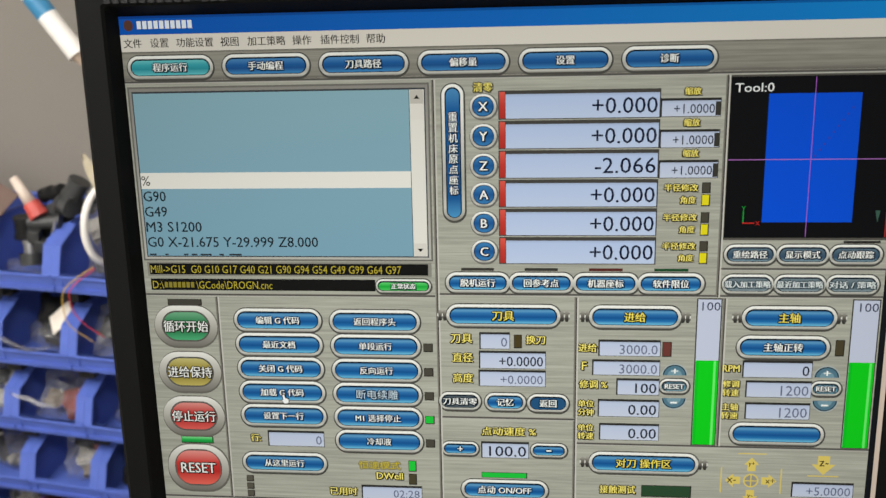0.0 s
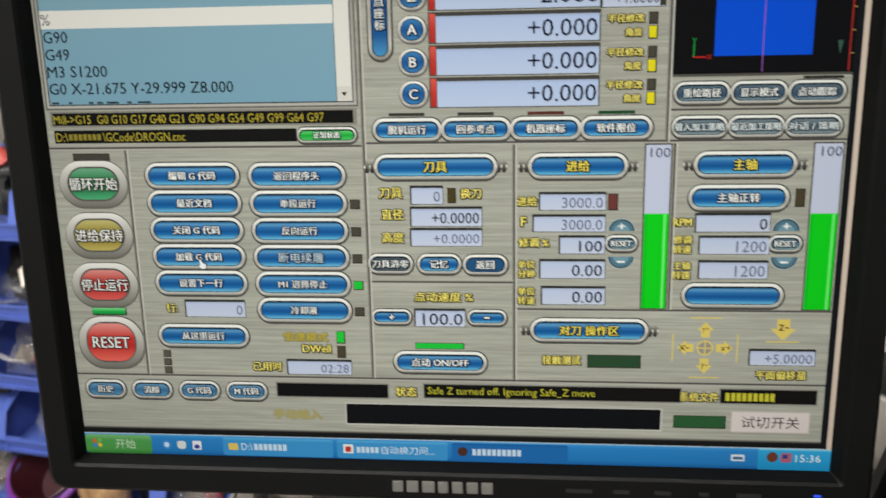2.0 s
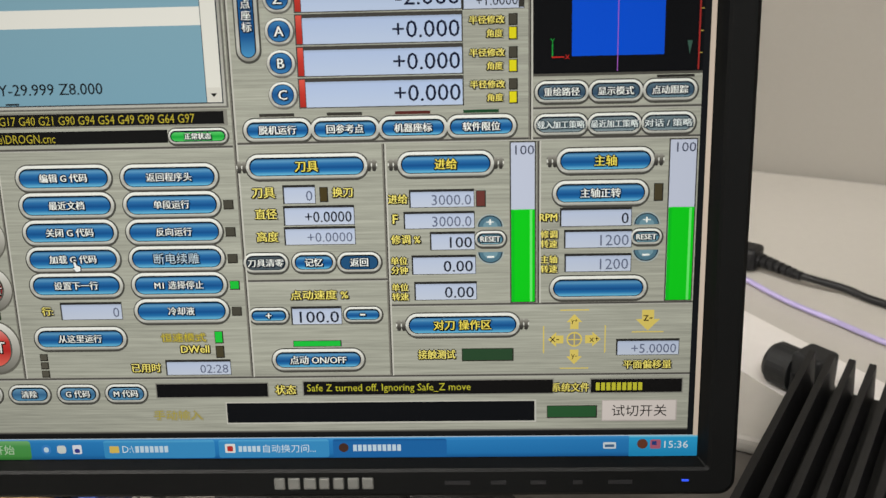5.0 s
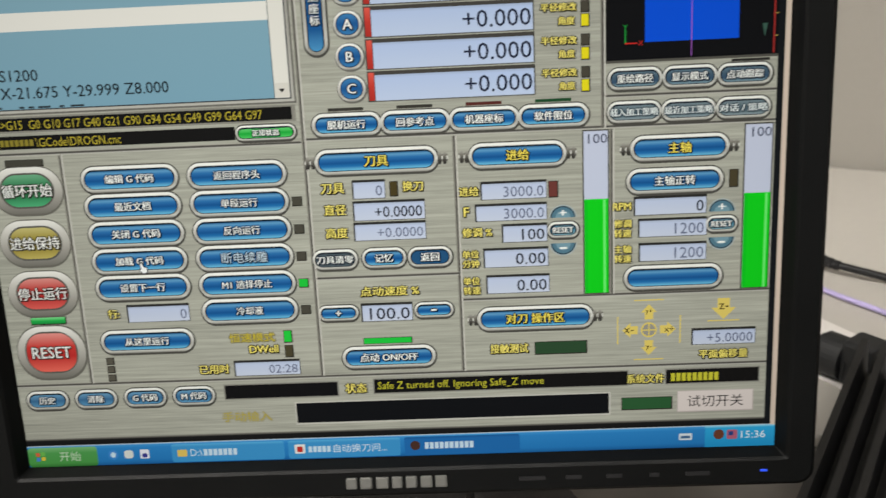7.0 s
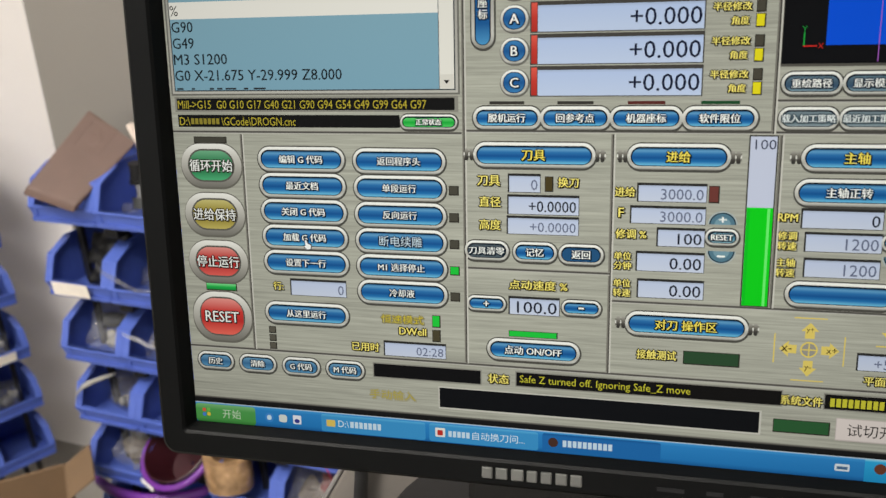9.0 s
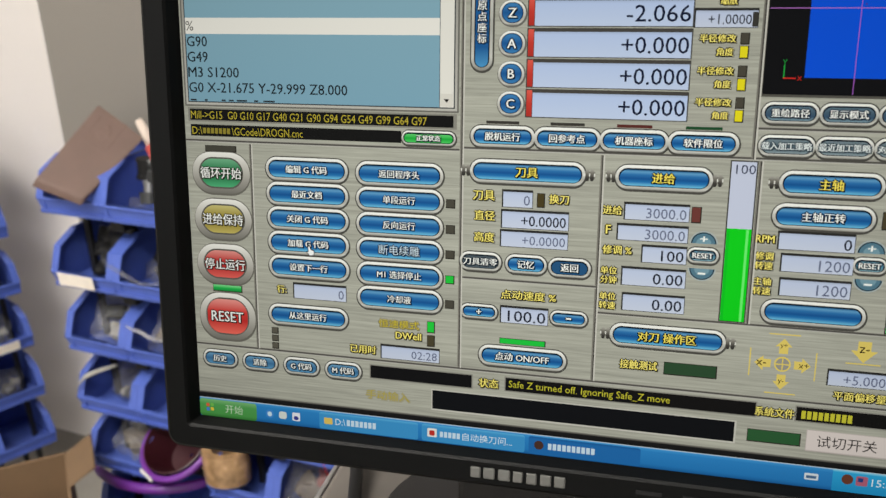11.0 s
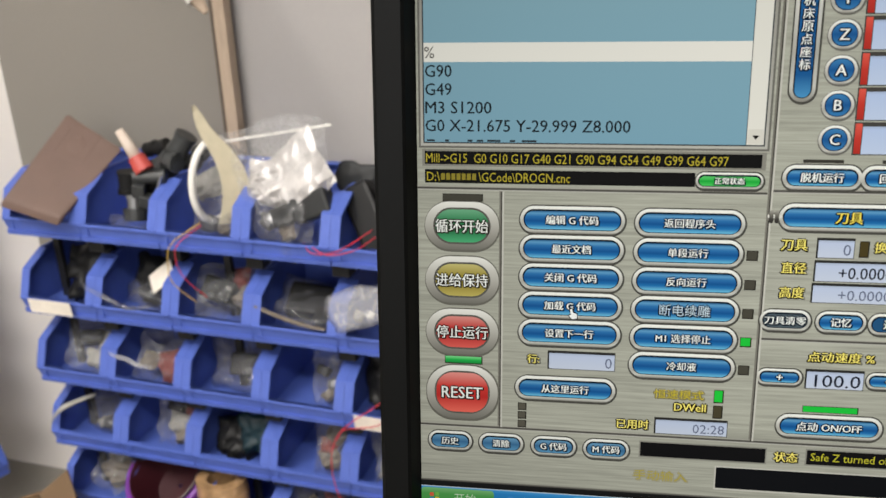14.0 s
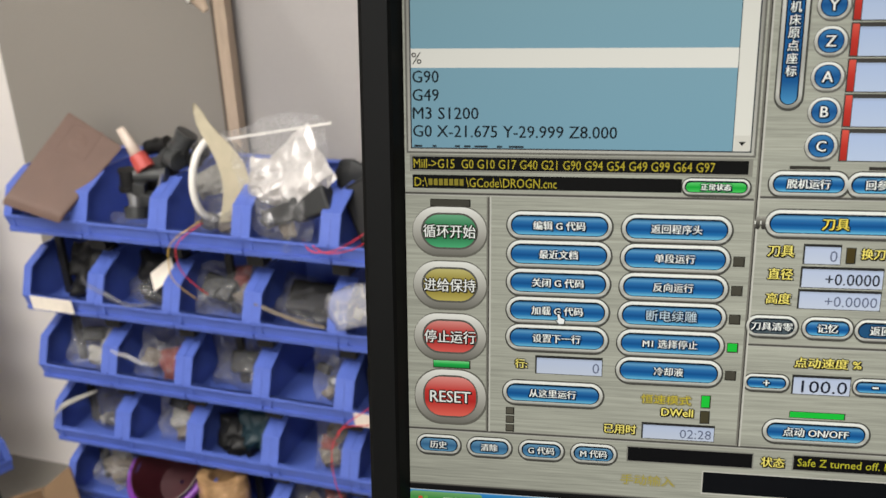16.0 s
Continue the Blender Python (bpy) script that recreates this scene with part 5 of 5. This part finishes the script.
ribbon("film_tail", [(0.014, -0.012, 0.432), (0.026, -0.014, 0.448), (0.045, -0.006, 0.464), (0.080, 0.030, 0.474)], 0.010, M_PALE, "white film tail sticking out of a bin", "film", 65)
ribbon("film_strip", [(0.128, -0.006, 0.712), (0.140, -0.016, 0.700), (0.172, -0.017, 0.686), (0.209, -0.016, 0.672), (0.248, -0.006, 0.675)], 0.008, M_BAG2, "milky film edge curling over a bin lip", "film")
ribbon("film_strip", [(0.158, -0.012, 0.587), (0.172, -0.015, 0.583), (0.190, -0.015, 0.580), (0.211, -0.015, 0.572), (0.230, -0.004, 0.566)], 0.007, M_BAG3, "milky film edge curling over a bin lip", "film")

# labels on two bins
for u_, z_, ru in ((0.020, Z2, 0.078), (0.562, Z3, 0.075)):
    bm = bmesh.new()
    box(bm, 0, -0.0118, 0.005, ru, -0.0108, 0.029)
    box(bm, ru * 0.3, -0.0122, 0.014, ru * 0.38, -0.0118, 0.019)
    o = tagged(part("bin_label", bm, M_PAPER), "blank white paper label on a bin front", "label")
    o.matrix_world = at(u_, -0.0025, z_ + 0.003, 6, 0, 0)

# pale labels on the far rack's bins
for i_, z_ in ((2, 0.695), (1, 0.558), (2, 0.284)):
    bm = bmesh.new()
    box(bm, 0, -0.0118, 0.005, 0.07, -0.0108, 0.027)
    o = tagged(part("bin_label", bm, M_PAPER), "blank white paper label on a far bin front", "label")
    o.matrix_world = RACK2 @ pose(i_ * CELL + 0.03, -0.0025, z_ + 0.003, 6, 0, 0)

# loose wires over the bin fronts
for nm, pts, m_, lab in (("red_wire", [(0.352, 0.0, 0.815), (0.322, -0.022, 0.79), (0.318, -0.024, 0.762), (0.325, -0.018, 0.735), (0.345, 0.0, 0.70)], M_REDW, "thin red wire hanging over the bin edge"),
                         ("yellow_wire", [(0.350, 0.0, 0.818), (0.312, -0.022, 0.79), (0.303, -0.024, 0.755), (0.304, -0.018, 0.725), (0.325, 0.0, 0.69)], M_YELW, "thin yellow wire hanging over the bin edge"),
                         ("red_wire", [(0.512, -0.006, 0.804), (0.530, -0.020, 0.797), (0.556, -0.022, 0.799), (0.580, -0.014, 0.808), (0.605, 0.02, 0.822)], M_REDW, "thin red wire lying over a bin edge"),
                         ("red_wire", [(0.525, -0.010, 0.802), (0.555, -0.022, 0.797), (0.590, -0.012, 0.803), (0.61, 0.02, 0.812)], M_REDW, "thin red wire lying over a bin edge"),
                         ("red_wire", [(0.640, 0.0, 0.585), (0.600, -0.022, 0.560), (0.555, -0.024, 0.520), (0.535, -0.024, 0.476), (0.536, -0.024, 0.42), (0.548, -0.02, 0.37), (0.545, 0.0, 0.30)], M_REDW, "long red wire hanging down the bins"),
                         ("red_wire", [(0.650, 0.0, 0.560), (0.610, -0.022, 0.536), (0.560, -0.024, 0.522), (0.545, -0.022, 0.50)], M_REDW, "red wire hanging over a bin edge")):
    bm = bmesh.new()
    tube(bm, pts, 0.0008, 6, 8)
    o = tagged(part(nm, bm, m_, smooth=True), lab, "wire", "wires over the bins")
    o.matrix_world = RACK

# white pipe with a blue band, hung from the ceiling
pipe = thing("plastic_pipe", RACK, "white plastic pipe with a blue band hanging from the ceiling", "pipe")
bm = bmesh.new()
a, b = Vector((0.392, 0.0, 1.1265)), Vector((-0.680, 0.0, 2.645))
cyl(bm, a, b, 0.0135, None, 24, cap=False)
cyl(bm, a, b, 0.0118, None, 24, cap=False)
part("pipe", bm, M_WHITE, pipe, smooth=True)
bm = bmesh.new()
d = (b - a).normalized()
cyl(bm, a + d * 0.0625, a + d * 0.0925, 0.0138, None, 24, cap=False)
part("band", bm, M_BLUEP, pipe, "blue band", smooth=True)
bm = bmesh.new()
cyl(bm, a - d * 0.020, a + d * 0.006, 0.0045, 0.0116, 24)
part("plug", bm, M_TRIM, pipe, "brown plug in the pipe's end")
bm = bmesh.new()
box(bm, -0.73, -0.03, 2.638, -0.63, 0.03, 2.6495, 0.002)
part("ceiling_bracket", bm, M_WHITE, pipe, "white ceiling bracket")

# open cardboard box on the floor
cb = thing("cardboard_box", pose(-0.982, 0.812, 0.02, 0, 0, -51.5), "open brown cardboard box on the floor by the rack", "box")
for nm, q in (("wall", (0, -0.006, -0.1399, 0.24, 0, 0.30)), ("wall", (0, -0.2, -0.1399, 0.24, -0.194, 0.30)), ("wall", (0, -0.1935, -0.1399, 0.006, -0.0065, 0.30)), ("wall", (0.234, -0.1935, -0.1399, 0.24, -0.0065, 0.30)), ("bottom", (0.0065, -0.1935, -0.1399, 0.2335, -0.0065, -0.134))):
    bm = bmesh.new()
    box(bm, *q, 0.001)
    part(nm, bm, M_CARD, cb)
bm = bmesh.new()
prism(bm, [(-0.002, 0.30), (0.0, 0.30), (0.045, 0.325), (0.043, 0.327)], 0.004, 0.12)
part("flap", bm, M_CARD, cb)
bm = bmesh.new()
box(bm, 0.03, -0.16, -0.1335, 0.2, -0.04, 0.2, 0.003)
o = tagged(part("carton", bm, M_CARD), "smaller plain carton inside the open box", "carton")
o.matrix_world = pose(-0.982, 0.812, 0.02, 0, 0, -51.5)

# ---- beside the monitor ----
HS = pose(0.289, 0.188, 0, 0, 0, -31.3)
hs = thing("heat_sink", HS, "black finned aluminium heat sink housing beside the monitor", "heat sink")
bm = bmesh.new()
box(bm, 0.0, -0.30, 0.902, 0.22, 0.0, 0.926, 0.0015)
part("body", bm, M_HEAT, hs)
for i in range(18):
    bm = bmesh.new()
    x = 0.0042 + i * 0.0123
    w0, w1 = (0.0040, 0.0021)
    vs = []
    for y in (-0.2995, -0.0005):
        vs.append([bm.verts.new((x + dx, y, z)) for dx, z in ((-w0, 0.926), (w0, 0.926), (w1, 0.9505), (-w1, 0.9505))])
    for k in range(4):
        bm.faces.new((vs[0][k], vs[0][(k + 1) % 4], vs[1][(k + 1) % 4], vs[1][k]))
    bm.faces.new(vs[0])
    bm.faces.new(vs[1][::-1])
    part("fin", bm, M_HEAT, hs)
for x in (0.01, 0.19):
    bm = bmesh.new()
    box(bm, x, -0.29, 0.8865, x + 0.02, -0.27, 0.902, 0.002)
    part("foot", bm, M_HEAT, hs)

ZB = 0.900
pg = thing("round_plug", pose(0.294, 0.222, ZB, 0, 0, -52) @ Matrix.Scale(0.95, 4), "black round mains plug lying on the white board", "plug")
bm = bmesh.new()
vs = cyl(bm, (-0.012, 0, 0.017), (0.006, 0, 0.017), 0.0165, 0.0165, 28)
cyl(bm, (-0.016, 0, 0.017), (-0.0125, 0, 0.017), 0.0135, 0.0155, 28)
part("disc", bm, M_DARK, pg, smooth=False)
bm = bmesh.new()
box(bm, 0.0065, -0.013, 0.004, 0.030, 0.013, 0.038, 0.003)
for k in range(4):
    box(bm, 0.009 + k * 0.004, -0.0142, 0.010, 0.011 + k * 0.004, -0.0128, 0.022)
part("plug_body", bm, M_DARK, pg)
bm = bmesh.new()
for k in range(5):
    box(bm, 0.0296, -0.008, 0.017 + k * 0.0036, 0.0312, 0.008, 0.0188 + k * 0.0036, 0.0004)
part("grip_ribs", bm, M_CLAMP, pg)
bm = bmesh.new()
cyl(bm, (0.029, 0, 0.012), (0.042, -0.002, 0.007), 0.0075, 0.0052, 16)
part("strain_relief", bm, M_BLACK, pg, smooth=True)

cd = thing("extension_lead", pose(0, 0, ZB), "black power cord with a ribbed plug on the white board", "cord")
bm = bmesh.new()
box(bm, -0.022, -0.012, 0.0, 0.016, 0.012, 0.022, 0.004, m=pose(0.322, 0.440, 0.001, 0, 0, -38))
part("plug_body", bm, M_BLACK, cd)
bm = bmesh.new()
P0, P1 = Vector((0.333, 0.428, 0.012)), Vector((0.357, 0.395, 0.011))
for k in range(7):
    p = P0.lerp(P1, k / 6)
    cyl(bm, p, p + (P1 - P0).normalized() * 0.0045, 0.0068 - k * 0.0004, None, 14)
cyl(bm, P0, P1, 0.0048, 0.0036, 12)
part("strain_relief", bm, M_BLACK, cd)
bm = bmesh.new()
tube(bm, [tuple(P1), (0.372, 0.383, 0.010), (0.392, 0.372, 0.007), (0.412, 0.350, 0.0045), (0.45, 0.32, 0.0045), (0.55, 0.30, 0.0045)], 0.0034, 10, 8)
part("cable", bm, M_BLACK, cd, smooth=True)
bm = bmesh.new()
box(bm, -0.012, -0.010, 0, 0.012, 0.010, 0.030, 0.002, m=pose(0.312, 0.462, 0.0005, 0, 0, -20))
part("socket", bm, M_DARK, cd, "dark socket block")
bm = bmesh.new()
tube(bm, [(0.290, 0.452, 0.904), (0.312, 0.408, 0.904), (0.334, 0.360, 0.904), (0.362, 0.318, 0.904), (0.395, 0.272, 0.904), (0.46, 0.22, 0.904)], 0.0024, 8, 8)
tagged(part("lilac_cable", bm, M_LILAC, smooth=True), "pale lilac cable lying across the white board", "cable")
bm = bmesh.new()
tube(bm, [(0.316, 0.189, 0.9068), (0.304, 0.170, 0.9055), (0.276, 0.142, 0.9055), (0.258, 0.122, 0.901), (0.24, 0.10, 0.897), (0.22, 0.06, 0.892), (0.20, -0.02, 0.8915), (0.19, -0.11, 0.8915)], 0.0048, 10, 8)
tagged(part("black_cable", bm, M_BLACK, smooth=True), "thick black cable running off the white board", "cable")
# Thin white patch forms the paler area of the board near the plug.
bm = bmesh.new()
box(bm, -0.10, -0.075, 0, 0.20, 0, 0.0006)
o = tagged(part("pale_patch", bm, M_PATCH), "thin white patch forming the board's lighter area under the plug", "sheet")
o.matrix_world = pose(0.306, 0.330, 0.9001, 0, 0, -61)
# cable behind the monitor's lower edge, and a pale patch on the desk
bm = bmesh.new()
tube(bm, [(-0.136, 0.20, 0.895), (-0.139, 0.15, 0.905), (-0.134, 0.125, 0.900), (-0.126, 0.100, 0.894), (-0.118, 0.06, 0.891), (-0.11, -0.06, 0.8905)], 0.0045, 10, 8)
tagged(part("black_cable", bm, M_BLACK, smooth=True), "black cable on the grey desk behind the monitor", "cable")
# Thin pale sheet stands in for a patch of light on the desk.
bm = bmesh.new()
box(bm, -0.095, 0.05, 0.8862, 0.05, 0.24, 0.8866)
tagged(part("pale_patch", bm, M_PAPER), "thin pale patch laid in for light on the desk", "sheet")
